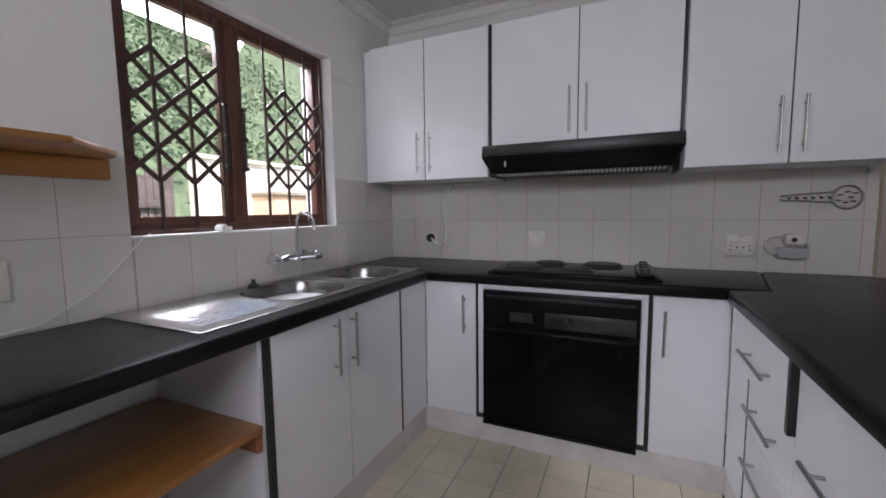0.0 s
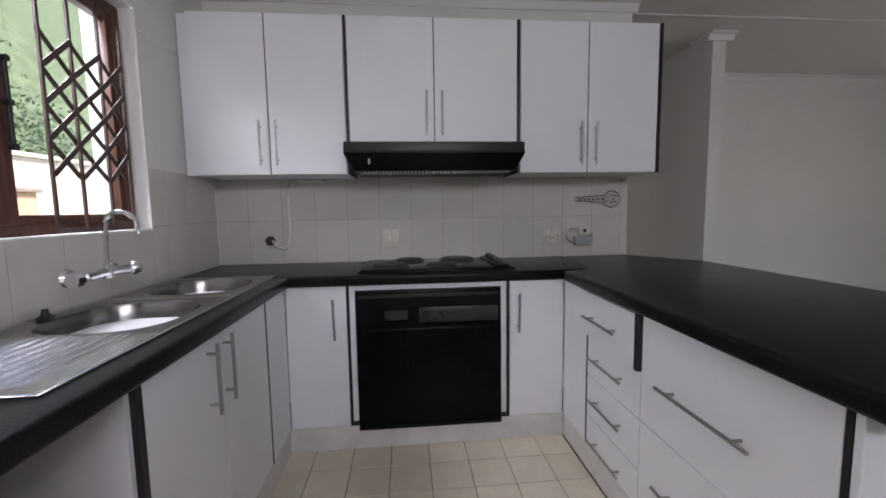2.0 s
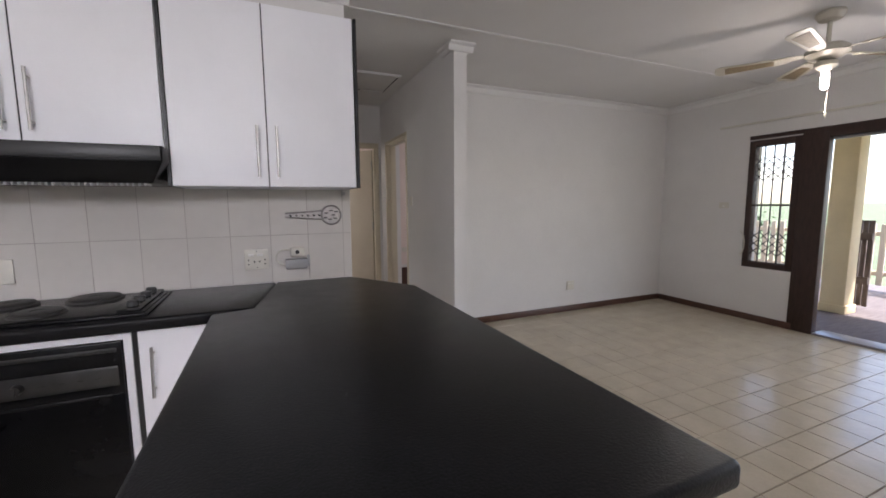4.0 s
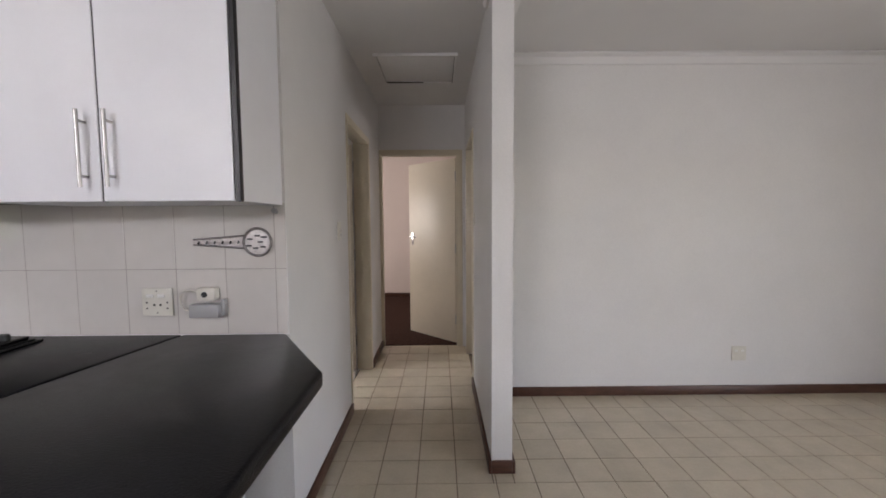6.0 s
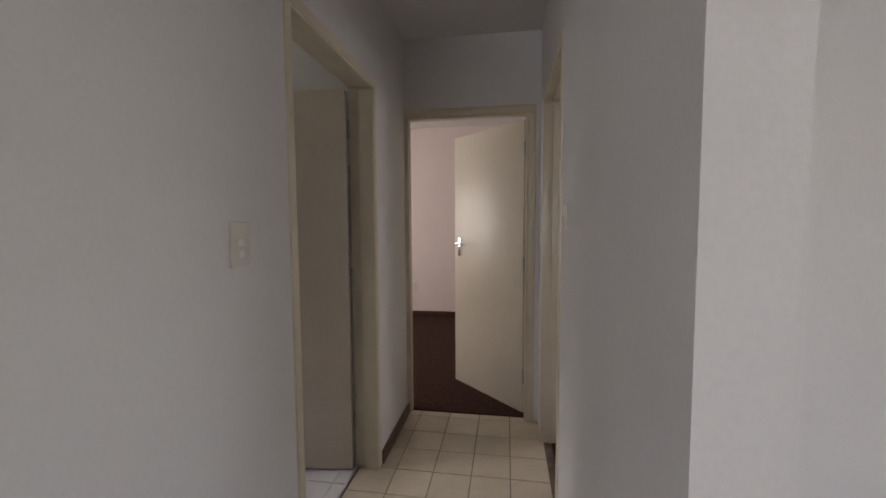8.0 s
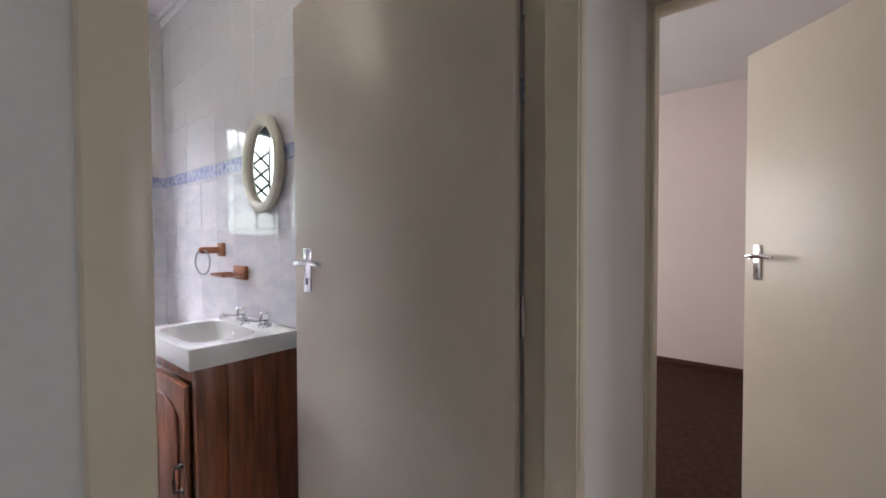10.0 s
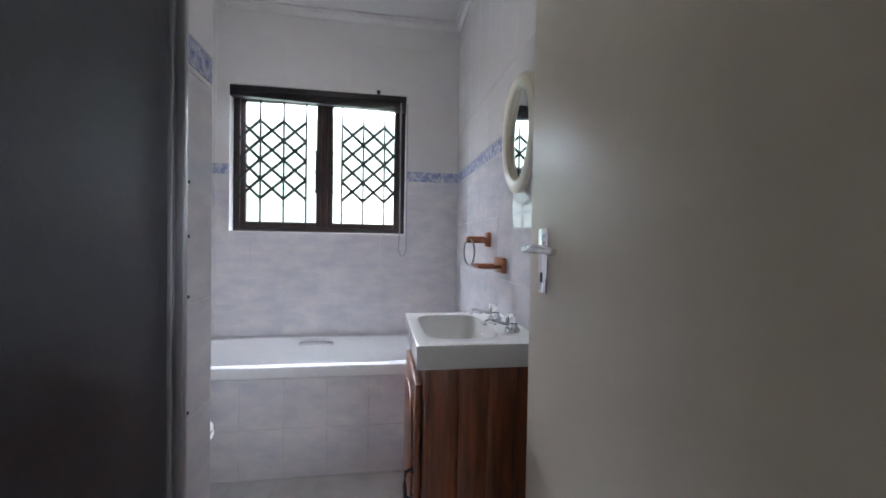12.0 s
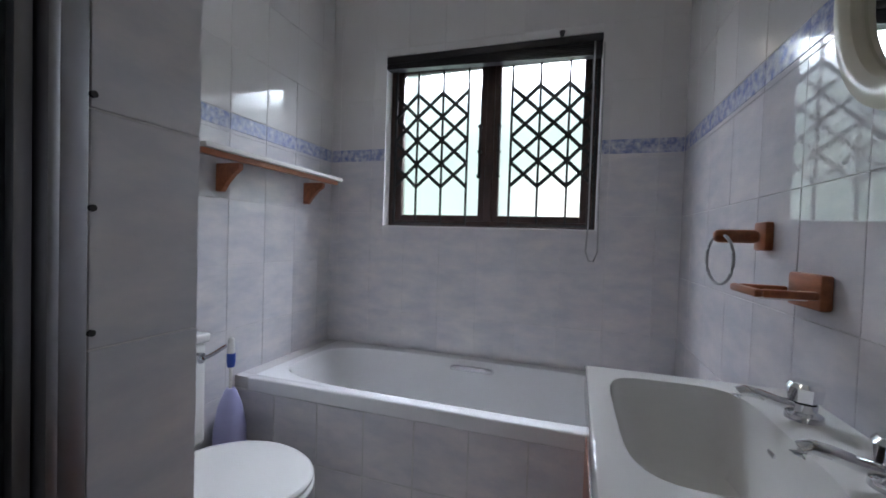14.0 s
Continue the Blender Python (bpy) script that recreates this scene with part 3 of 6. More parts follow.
part("door_handle", box(0.945, 1.645, FY - 0.052, FY - 0.034, 0.592, 0.606, 0.005), M_ENAMEL, dr, "black full-width door rail")
for hx in (0.96, 1.61):
    part("handle_post", box(hx, hx + 0.02, FY - 0.036, FY - 0.019, 0.575, 0.6), M_ENAMEL, dr)
part("door_foot_rail", box(0.912, 1.676, FY - 0.024, FY - 0.0202, 0.055, 0.075, 0.001), M_ENAMEL, dr)

# window run, with an open bay
c = thing("base_cabinet", (0.3, -0.76, 0), "narrow white melamine corner cabinet under the sink worktop", "cabinet", "kitchen base cabinets")
carcass(c, 0.02, FX - 0.02, -0.853, -0.60, PL, 0.83)
front(c, "x", FX, -0.851, FY + 0.0, PL + 0.002, DT, 1)
part("edge_strip", box(FX - 0.3, FX + 0.001, -0.865, -0.853, PL, 0.83), M_BLACK, c, "black edging strip")
c = thing("base_cabinet", (0.3, -1.34, 0), "white melamine two-door sink base cabinet with bar handles", "cabinet", "kitchen base cabinets")
carcass(c, 0.02, FX - 0.02, -1.694, -0.867, PL, 0.83)
front(c, "x", FX, -1.286, -0.867, PL + 0.002, DT, 1, ((-1.272, 0.58), (-1.272, 0.81)))
front(c, "x", FX, -1.692, -1.291, PL + 0.002, DT, 1, ((-1.382, 0.58), (-1.382, 0.81)))
part("edge_strip", box(0.02, FX + 0.002, -1.718, -1.695, FZ, 0.83), M_BLACK, c, "black edging strip")
part("side_panel", box(0.02, FX - 0.012, -1.735, -1.719, FZ, 0.83), M_WHITE, c)
# shade between the two doors, put in as a black strip
part("gap_shade_strip", box(FX - 0.019, FX - 0.006, -1.291, -1.286, PL, 0.828), M_BLACK, c, "black strip standing in for shade in the door gap")
solo("pine_shelf", box(0.02, 0.555, -3.0, -1.737, 0.52, 0.546, 0.004), M_PINE, "varnished pine shelf board in the open bay under the worktop", "shelf")
bm = bmesh.new()
bx(bm, 0.06, 0.55, -1.761, -1.737, 0.46, 0.52, 0.003)
solo("shelf_bearer", bm, M_TEAK, "small wooden bearer batten under the pine shelf", "batten")
solo("shelf_bearer", box(0.0, 0.03, -3.0, -1.762, 0.46, 0.52, 0.003), M_TEAK, "long wooden bearer batten under the pine shelf", "batten")
c = thing("base_cabinet", (0.3, -3.3, 0), "white melamine end panel of the window worktop", "cabinet", "kitchen base cabinets")
carcass(c, 0.02, FX - 0.02, -3.5, -3.0, FZ, 0.83)

# plinths
solo("plinth", box(0.54, 2.05, FY + 0.006, FY + 0.022, FZ, PL - 0.002, 0.001, 1), M_WHITE2, "white painted plinth board under the cabinets", "plinth", "kitchen plinths")
solo("plinth", box(FX - 0.022, FX - 0.006, -1.694, FY, FZ, PL - 0.002, 0.001, 1), M_WHITE2, "white painted plinth board under the cabinets", "plinth", "kitchen plinths")
solo("plinth", box(PX + 0.006, PX + 0.022, -2.03, FY, FZ, PL - 0.002, 0.001, 1), M_WHITE2, "white painted plinth board under the cabinets", "plinth", "kitchen plinths")

# peninsula
c = thing("drawer_cabinet", (2.27, -0.98, 0), "white melamine four-drawer cabinet with steel bar handles", "cabinet", "peninsula cabinets")
carcass(c, PX + 0.02, 2.52, -1.315, -0.602, PL, 0.83)
front(c, "x", PX, -0.852, FY - 0.002, PL + 0.002, DT, -1, name="filler_panel")
part("edge_strip", box(PX - 0.001, PX + 0.3, -0.864, -0.854, PL, 0.615), M_BLACK, c, "black edging strip")
front(c, "x", PX - 0.019, -1.28, -0.854, 0.622, 0.822, -1, ((-0.91, 0.715), (-1.18, 0.715)), name="drawer")
for z0, z1 in ((0.424, 0.618), (0.225, 0.42), (PL + 0.002, 0.221)):
    front(c, "x", PX, -1.3, -0.866, z0, z1, -1, ((-0.935, z1 - 0.095), (-1.205, z1 - 0.095)), name="drawer")
part("edge_strip", box(PX - 0.018, PX + 0.02, -1.302, -1.2805, 0.61, 0.831), M_BLACK, c, "black edging strip")
c = thing("drawer_cabinet", (2.27, -1.66, 0), "white melamine cabinet with two deep pan drawers", "cabinet", "peninsula cabinets")
carcass(c, PX + 0.02, 2.52, -1.985, -1.3165, PL, 0.83)
front(c, "x", PX, -1.982, -1.304, 0.426, DT, -1, ((-1.43, 0.608), (-1.80, 0.608)), name="drawer")
front(c, "x", PX, -1.982, -1.304, PL + 0.002, 0.421, -1, ((-1.43, 0.25), (-1.80, 0.25)), name="drawer")
part("edge_strip", box(PX - 0.001, PX + 0.03, -1.998, -1.984, FZ, 0.831), M_BLACK, c, "black edging strip")
c = thing("end_panel", (2.27, -2.02, 0), "white melamine end panel of the peninsula", "panel")
part("board", box(PX, 2.535, -2.018, -2.0, FZ, 0.831, 0.001, 1), M_WHITE, c)
part("edge_strip", box(2.536, 2.548, -2.02, -1.99, FZ, 0.831), M_BLACK, c, "black edging strip")
solo("back_panel", box(2.522, 2.538, -1.988, -0.10, FZ, 0.831, 0.001, 1), M_WHITE, "white melamine back panel of the peninsula", "panel")


def worktop(name, outline, label):
    return solo(name, prism(outline, TOP - 0.053, TOP, 0.013, 3), M_WORK, label, "worktop", "kitchen worktops")


# the cut-out for the sink is left open between two strips
worktop("worktop", [(0.0, -3.5), (0.588, -3.5), (0.588, -0.601), (0.49, -0.601), (0.49, -1.854), (0.0, -1.854)], "black laminate worktop under the kitchen window")
worktop("worktop", [(0.0, -0.565), (0.489, -0.565), (0.489, -0.60), (2.15, -0.60), (2.26, 0.0), (0.0, 0.0)], "black laminate worktop with the electric hob")
worktop("worktop", [(0.0, -1.854), (0.03, -1.854), (0.03, -0.566), (0.0, -0.566)], "black laminate worktop strip behind the sink")
worktop("worktop", [(2.152, -0.601), (1.995, -0.640), (1.985, -2.118), (2.962, -2.118), (2.965, -0.43), (2.90, -0.33), (2.69, 0.0), (2.262, 0.0)], "black laminate breakfast-bar worktop of the peninsula")

# sink
s = thing("kitchen_sink", (0.26, -1.25, TOP), "stainless steel double-bowl sink with ribbed drainer set in the worktop", "sink")


def loop(cx, cy, a, b, n=40, k=3.0):
    """A rounded oblong round (cx, cy)."""
    out = []
    for i in range(n):
        t = i * math.tau / n
        ct, st = math.cos(t), math.sin(t)
        out.append((cx + a * math.copysign(abs(ct) ** (2 / k), ct), cy + b * math.copysign(abs(st) ** (2 / k), st)))
    return out


def basin(name, cx, cy, a, b, z, depth, material, parent, rim=None, k=3.0, lip=0.004, slope=0.8, label="", n=40):
    """An open bowl whose edge meets a flat rim: rim is the outer oblong (x0, x1, y0, y1)."""
    bm = bmesh.new()
    rings = []
    if rim:
        x0, x1, y0, y1 = rim
        outer = []
        for x, y in loop(cx, cy, a, b, n, k):
            dx, dy = x - cx, y - cy
            s1 = min((x1 - cx) / dx if dx > 1e-6 else 9e9, (x0 - cx) / dx if dx < -1e-6 else 9e9, (y1 - cy) / dy if dy > 1e-6 else 9e9, (y0 - cy) / dy if dy < -1e-6 else 9e9)
            outer.append((cx + dx * s1, cy + dy * s1))
        rings.append([bm.verts.new((x, y, z)) for x, y in outer])
    for f, dz in ((1.03, 0.0), (1.0, -0.002), (0.985, -lip * 2), (0.96, -depth * 0.35), (slope + 0.08, -depth * 0.8), (slope, -depth * 0.95), (slope - 0.1, -depth), (0.12, -depth - 0.004)):
        rings.append([bm.verts.new((x, y, z + dz)) for x, y in loop(cx, cy, a * f, b * f, n, k if f > 0.5 else 2)])
    for p, q in zip(rings, rings[1:]):
        for i in range(n):
            bm.faces.new((p[i], p[(i + 1) % n], q[(i + 1) % n], q[i]))
    bm.faces.new(rings[-1])
    return part(name, bm, material, parent, label)


ZS = TOP + 0.005
# bowl shade comes partly from the darkened steel colour
basin("bowl", 0.27, -1.29, 0.195, 0.20, ZS, 0.15, M_BOWL_DARKENED, s, (0.032, 0.498, -1.515, -1.045), 2.8, label="large rounded steel bowl")
basin("bowl", 0.27, -0.78, 0.185, 0.19, ZS, 0.14, M_BOWL_DARKENED, s, (0.032, 0.498, -1.015, -0.555), 2.8, label="second rounded steel bowl")
bm = bmesh.new()
bx(bm, 0.032, 0.498, -1.045, -1.015, ZS - 0.004, ZS)
part("divider", bm, M_SINK, s)
bm = bmesh.new()
n = 112
pro = []
for j in range(n + 1):
    x = 0.032 + 0.466 * j / n
    rib = 0.004 - 0.0065 + 0.0065 * (0.5 + 0.5 * math.cos((x - 0.27) * math.tau / 0.036)) if abs(x - 0.27) < 0.185 else 0.004
    pro.append((x, rib))
rows_ = []
for y, f in ((-1.515, 0.0), (-1.555, 1.0), (-1.815, 1.0), (-1.855, 0.0), (-1.88, 0.0)):
    rows_.append([bm.verts.new((x, y, ZS - (0.004 - r) * f)) for x, r in pro])
for p, q in zip(rows_, rows_[1:]):
    for j in range(n):
        bm.faces.new((p[j], p[j + 1], q[j + 1], q[j]))
part("drainer", bm, M_SINK, s, "ribbed steel draining board")
bm = bmesh.new()
for b in ((0.016, 0.032, -1.895, -0.54), (0.498, 0.512, -1.895, -0.54), (0.032, 0.498, -1.895, -1.88), (0.032, 0.498, -0.555, -0.54)):
    bx(bm, b[0], b[1], b[2], b[3], TOP + 0.0006, ZS, 0.0018, 2)
part("rim", bm, M_SINK, s)
for cy in (-1.29, -0.78):
    part("waste", lathe([(0.03, ZS - 0.152), (0.032, ZS - 0.148), (0.02, ZS - 0.149)], 0.27, cy), M_CHROME, s, "chrome waste outlet")
part("overflow", box(0.466, 0.470, -1.185, -1.155, ZS - 0.04, ZS - 0.028, 0.001), M_CHROME, s, "small chrome overflow cover")
solo("sink_plug", lathe([(0.022, TOP + 0.0045), (0.024, TOP + 0.012), (0.012, TOP + 0.02), (0.008, TOP + 0.034), (0.01, TOP + 0.038)], 0.010 + 0.045, -1.32, 16, pose(0, 0, 0.0015)), M_BLKPLAST, "black rubber sink plug lying on the sink rim", "plug")

# wall mixer tap
t_ = thing("sink_mixer_tap", (0.0, -1.06, 0.99), "chrome wall-mounted kitchen mixer with swan-neck spout", "tap")
bm = bmesh.new()
tube(bm, [(0.06, -1.16, 0.995), (0.06, -1.10, 1.0), (0.06, -1.0, 1.0), (0.06, -0.94, 0.995)], 0.017)
rod(bm, (0.06, -1.05, 0.978), (0.06, -1.05, 1.03), 0.021, 16, 0.014)
for y in (-1.155, -0.945):
    rod(bm, (-0.004, y, 0.995), (0.06, y, 0.995), 0.014)
    rod(bm, (-0.002, y, 0.995), (0.014, y, 0.995), 0.036, 20, 0.028)
part("body", bm, M_CHROME, t_)
for y, d in ((-1.155, -1), (-0.945, 1)):
    bm = bmesh.new()
    rod(bm, (0.06, y, 0.995), (0.06, y + d * 0.028, 0.995), 0.013, 16)
    rod(bm, (0.06, y + d * 0.026, 0.995), (0.06, y + d * 0.036, 0.995), 0.02, 10, 0.029)
    rod(bm, (0.06, y + d * 0.036, 0.995), (0.06, y + d * 0.062, 0.995), 0.029, 10, 0.025)
    part("knob", bm, M_CHROME, t_, "chrome tap knob")
bm = bmesh.new()
pts = [(0.06, -1.05, 1.0), (0.062, -1.05, 1.08), (0.066, -1.05, 1.17)]
pts += [(0.066 + 0.055 * (1 - math.cos(a)), -1.05, 1.17 + 0.055 * math.sin(a)) for a in [math.pi * i / 10 for i in range(1, 11)]]
pts += [(0.178, -1.05, 1.14)]
tube(bm, pts, 0.0095, 12)
part("spout", bm, M_CHROME, t_, "chrome swan-neck spout")

# hob
h = thing("electric_hob", (1.35, -0.33, TOP), "black enamel electric hob with four solid plates and side controls", "hob")
part("tray", box(0.925, 1.765, -0.555, -0.085, TOP + 0.0005, TOP + 0.012, 0.004), M_ENAMEL, h)
part("rim", box(0.94, 1.75, -0.54, -0.10, TOP + 0.012, TOP + 0.018, 0.003), M_ENAMEL, h)
for px_, py_, r in ((1.09, -0.43, 0.095), (1.20, -0.205, 0.078), (1.375, -0.43, 0.078), (1.49, -0.205, 0.095)):
    p_ = part("hot_plate", lathe([(r + 0.006, TOP + 0.018), (r + 0.006, TOP + 0.024), (r, TOP + 0.026), (r, TOP + 0.033), (r - 0.004, TOP + 0.035), (0.025, TOP + 0.035), (0.023, TOP + 0.033)], px_, py_, 32), M_IRON, h, "solid cast iron hot plate")
    part("plate_ring", lathe([(r + 0.012, TOP + 0.0182), (r + 0.01, TOP + 0.023), (r + 0.0065, TOP + 0.0235)], px_, py_, 32), M_IRON, p_, "dark plate ring")
cp = part("control_strip", box(1.655, 1.735, -0.535, -0.11, TOP + 0.018, TOP + 0.03, 0.004), M_ENAMEL, h)
for k in range(4):
    part("knob", lathe([(0.022, TOP + 0.0302), (0.021, TOP + 0.047), (0.019, TOP + 0.05), (0.005, TOP + 0.051)], 1.695, -0.17 - 0.1 * k, 18), M_BLKPLAST, cp, "black round control knob")

# wall cabinets
UZ0, UZ1, UY = 1.418, 2.262, -0.348


def wall_cabinet(x0, x1, z0, label, shift=0.0):
    c = thing("wall_cabinet", ((x0 + x1) / 2, -0.17, z0), label, "cabinet", "kitchen wall cabinets")
    part("body", box(x0 + 0.002, x1 - 0.002, UY + 0.02, -0.001, z0, UZ1, 0.001, 1), M_WHITE, c)
    mid = (x0 + x1) / 2 + shift
    zh = z0 + 0.045
    front(c, "y", UY, x0 + 0.005, mid - 0.003, z0 + 0.001, UZ1, -1, ((mid - 0.043, zh), (mid - 0.043, zh + 0.24)))
    front(c, "y", UY, mid + 0.003, x1 - 0.005, z0 + 0.001, UZ1, -1, ((mid + 0.043, zh), (mid + 0.043, zh + 0.24)))
    # not edging: a black strip paints the shade between the doors
    part("edge_strip", box(mid - 0.003, mid + 0.003, UY + 0.004, UY + 0.02, z0, UZ1), M_BLACK, c, "black strip standing in for shade in the door gap")
    return c


wall_cabinet(0.058, 0.868, UZ0, "white melamine two-door wall cabinet in the window corner", -0.008)
wall_cabinet(0.880, 1.832, 1.582, "short white melamine wall cabinet above the extractor hood")
last = wall_cabinet(1.844, 2.676, UZ0, "white melamine two-door wall cabinet beside the corridor", -0.011)
for x in (0.868, 1.832):
    solo("edge_strip", box(x, x + 0.012, UY + 0.0, -0.001, UZ0, UZ1 + 0.001), M_BLACK, "black edging strip between two wall cabinets", "trim", "black edging strips")
part("edge_strip", box(2.677, 2.692, UY - 0.003, UY + 0.02, UZ0 - 0.002, UZ1 + 0.002), M_BLACK, last, "black edging strip")
part("side_panel", box(2.677, 2.69, UY + 0.02, -0.001, UZ0, UZ1, 0.001, 1), M_WHITE, last)
solo("filler_strip", box(0.002, 0.057, UY + 0.03, UY + 0.045, UZ0, UZ1, 0.001, 1), M_WHITE, "white filler strip between wall cabinet and wall", "trim")

# extractor hood
hd = thing("extractor_hood", (1.35, -0.2, 1.42), "black slimline extractor hood under the wall cabinets", "hood")
bm = bmesh.new()
vb = [(0.862, -0.02, 1.58), (1.842, -0.02, 1.58), (1.842, -0.452, 1.58), (0.862, -0.452, 1.58),
      (0.862, -0.02, 1.515), (1.842, -0.02, 1.515), (1.842, -0.468, 1.515), (0.862, -0.468, 1.515),
      (0.90, -0.02, 1.425), (1.805, -0.02, 1.425), (1.795, -0.435, 1.425), (0.91, -0.435, 1.425)]
vv = [bm.verts.new(p) for p in vb]
for f in ((0, 1, 2, 3), (0, 4, 5, 1), (1, 5, 6, 2), (2, 6, 7, 3), (3, 7, 4, 0), (4, 8, 9, 5), (5, 9, 10, 6), (6, 10, 11, 7), (7, 11, 8, 4), (8, 11, 10, 9)):
    bm.faces.new([vv[i] for i in f])
bmesh.ops.bevel(bm, geom=list(bm.edges), offset=0.006, segments=2, profile=0.5, affect="EDGES")
part("casing", bm, M_ENAMEL, hd)
part("front_rail", box(0.868, 1.836, -0.4745, -0.469, 1.519, 1.574, 0.002), M_BLKPLAST, hd)
bm = bmesh.new()
for k in range(42):
    bx(bm, 0.94 + k * 0.02, 0.948 + k * 0.02, -0.425, -0.34, 1.415, 1.4245)
part("vent_grille", bm, M_GREYPLAST, hd, "grey slotted vent grille")
part("switch_strip", box(0.99, 1.0, -0.459, -0.4545, 1.46, 1.49), M_GREYPLAST, hd, "small pale switch marks")

# ---- kitchen window and things on the walls ----


def flat_bar(bm, a, b, w, t, axis="x"):
    """A flat bar from a to b in a plane across axis, w wide and t thick."""
    a, b = Vector(a), Vector(b)
    d = (b - a).normalized()
    out = Vector((1, 0, 0)) if axis == "x" else Vector((0, 1, 0))
    s = d.cross(out).normalized() * (w / 2)
    o = out * (t / 2)
    v = [bm.verts.new(p + i * s + j * o) for p in (a, b) for i in (-1, 1) for j in (-1, 1)]
    for f in ((0, 1, 3, 2), (4, 6, 7, 5), (0, 4, 5, 1), (2, 3, 7, 6), (0, 2, 6, 4), (1, 5, 7, 3)):
        bm.faces.new([v[i] for i in f])
    return bm


def burglar_bars(x, verts, z0, z1, lz0, rows, pitch, material, label, dw=0.019, half=(0, 0)):
    """Upright bars at verts between z0 and z1 with a band of crossed diagonals in the plane x."""
    g = thing("burglar_bars", (x, (verts[0] + verts[-1]) / 2, z0), label, "burglar bars", "window burglar bars")
    for y in verts:
        part("upright", flat_bar(bmesh.new(), (x, y, z0), (x, y, z1), 0.011, 0.009), material, g)
    for y in (z0 + 0.006, z1 - 0.006):
        part("rail", flat_bar(bmesh.new(), (x, verts[0], y), (x, verts[-1], y), 0.01, 0.008), material, g)
    for a, b in zip(verts, verts[1:]):
        for k in range(rows):
            za, zb = lz0 + k * pitch, lz0 + (k + 1) * pitch
            part("diagonal", flat_bar(bmesh.new(), (x + 0.006, a, za), (x + 0.006, b, zb), dw, 0.004), material, g)
            part("diagonal", flat_bar(bmesh.new(), (x - 0.006, a, zb), (x - 0.006, b, za), dw, 0.004), material, g)
    return g


def casement(name, x, y0, y1, z0, z1, mid, material, pane, fw=0.045, depth=0.06):
    """A timber window of two leaves in the plane x."""
    w = thing(name, Matrix(), "", "", kind="structure")
    bm = bmesh.new()
    for b in ((y0, y0 + fw, z0, z1), (y1 - fw, y1, z0, z1), (y0 + fw, y1 - fw, z0, z0 + fw), (y0 + fw, y1 - fw, z1 - fw, z1), (mid - fw / 2, mid + fw / 2, z0 + fw, z1 - fw)):
        bx(bm, x - depth / 2, x + depth / 2, *b, 0.004)
    part("window_frame", bm, material, w)
    for a0, a1 in ((y0 + fw, mid - fw / 2), (mid + fw / 2, y1 - fw)):
        s = 0.032
        bm = bmesh.new()
        for b in ((a0, a0 + s, z0 + fw, z1 - fw), (a1 - s, a1, z0 + fw, z1 - fw), (a0 + s, a1 - s, z0 + fw, z0 + fw + s), (a0 + s, a1 - s, z1 - fw - s, z1 - fw)):
            bx(bm, x - 0.02, x + 0.024, *b, 0.003)
        sash = part("sash", bm, material, w)
        p = part("pane", box(x - 0.002, x + 0.002, a0 + s - 0.004, a1 - s + 0.004, z0 + fw + s - 0.004, z1 - fw - s + 0.004), pane, sash)
        p.visible_shadow = False
        bm = bmesh.new()
        ym = mid - 0.05 if a1 < mid else mid + 0.05
        rod(bm, (x + 0.035, ym, z0 + (z1 - z0) * 0.30), (x + 0.035, ym, z0 + (z1 - z0) * 0.58), 0.007)
        for q in (0.30, 0.44, 0.58):
            rod(bm, (x + 0.02, ym, z0 + (z1 - z0) * q), (x + 0.045, ym, z0 + (z1 - z0) * q), 0.011, 10)
        part("stay", bm, M_BARS, sash, "black iron casement stay")
    return w


win1 = casement("window_1", -0.10, KW[0], KW[1], KW[2], KW[3], -1.27, M_FRAMEWOOD, M_GLASS)
part("window_sill", box(-0.068, 0.004, KW[0] + 0.001, KW[1] - 0.001, KW[2] - 0.002, KW[2] + 0.008, 0.003), M_WALL, win1)
burglar_bars(-0.05, [-1.765, -1.63, -1.492, -1.355], 1.155, 2.10, 1.357, 4, 0.1255, M_BARSB, "dark brown lattice burglar bars inside the kitchen window")
burglar_bars(-0.05, [-1.105, -0.972, -0.826, -0.70], 1.155, 2.10, 1.357, 4, 0.1255, M_BARSB, "dark brown lattice burglar bars inside the kitchen window")
bm = bmesh.new()
bx(bm, -0.06, -0.005, -1.42, -1.36, KW[2] + 0.0085, KW[2] + 0.03, 0.008)
bx(bm, -0.03, 0.02, -1.43, -1.405, KW[2] + 0.0085, KW[2] + 0.04, 0.008)
solo("white_clip", bm, M_PORC, "small white plastic clip lying on the window sill", "clip")

sh = thing("wall_shelf", (0.13, -2.4, 1.36), "varnished pine wall shelf with a front rail beside the window", "shelf")
part("board", prism([(-0.004, -3.2), (0.30, -3.2), (0.30, -2.05), (0.10, -1.845), (-0.004, -1.83)], 1.411, 1.43, 0.003), M_PINE, sh)
part("rail", box(-0.004, 0.018, -3.2, -1.83, 1.342, 1.4105, 0.003), M_PINE, sh)
solo("switch_blank", box(0.0, 0.01, -2.22, -2.10, 0.985, 1.10, 0.003), M_PLASTIC, "ivory blank cover plate on the tiles", "cover plate")
bm = bmesh.new()
tube(bm, [(-0.02, -1.70, KW[2] + 0.012), (0.004, -1.735, KW[2] + 0.006), (0.01, -1.80, 1.08), (0.012, -1.9, 0.98), (0.02, -2.05, 0.905), (0.03, -2.25, 0.889), (0.03, -2.6, 0.888)], 0.0022, 8)
solo("white_cable", bm, M_PORC, "thin white cable hanging from the window to the worktop", "cable")
bm = bmesh.new()
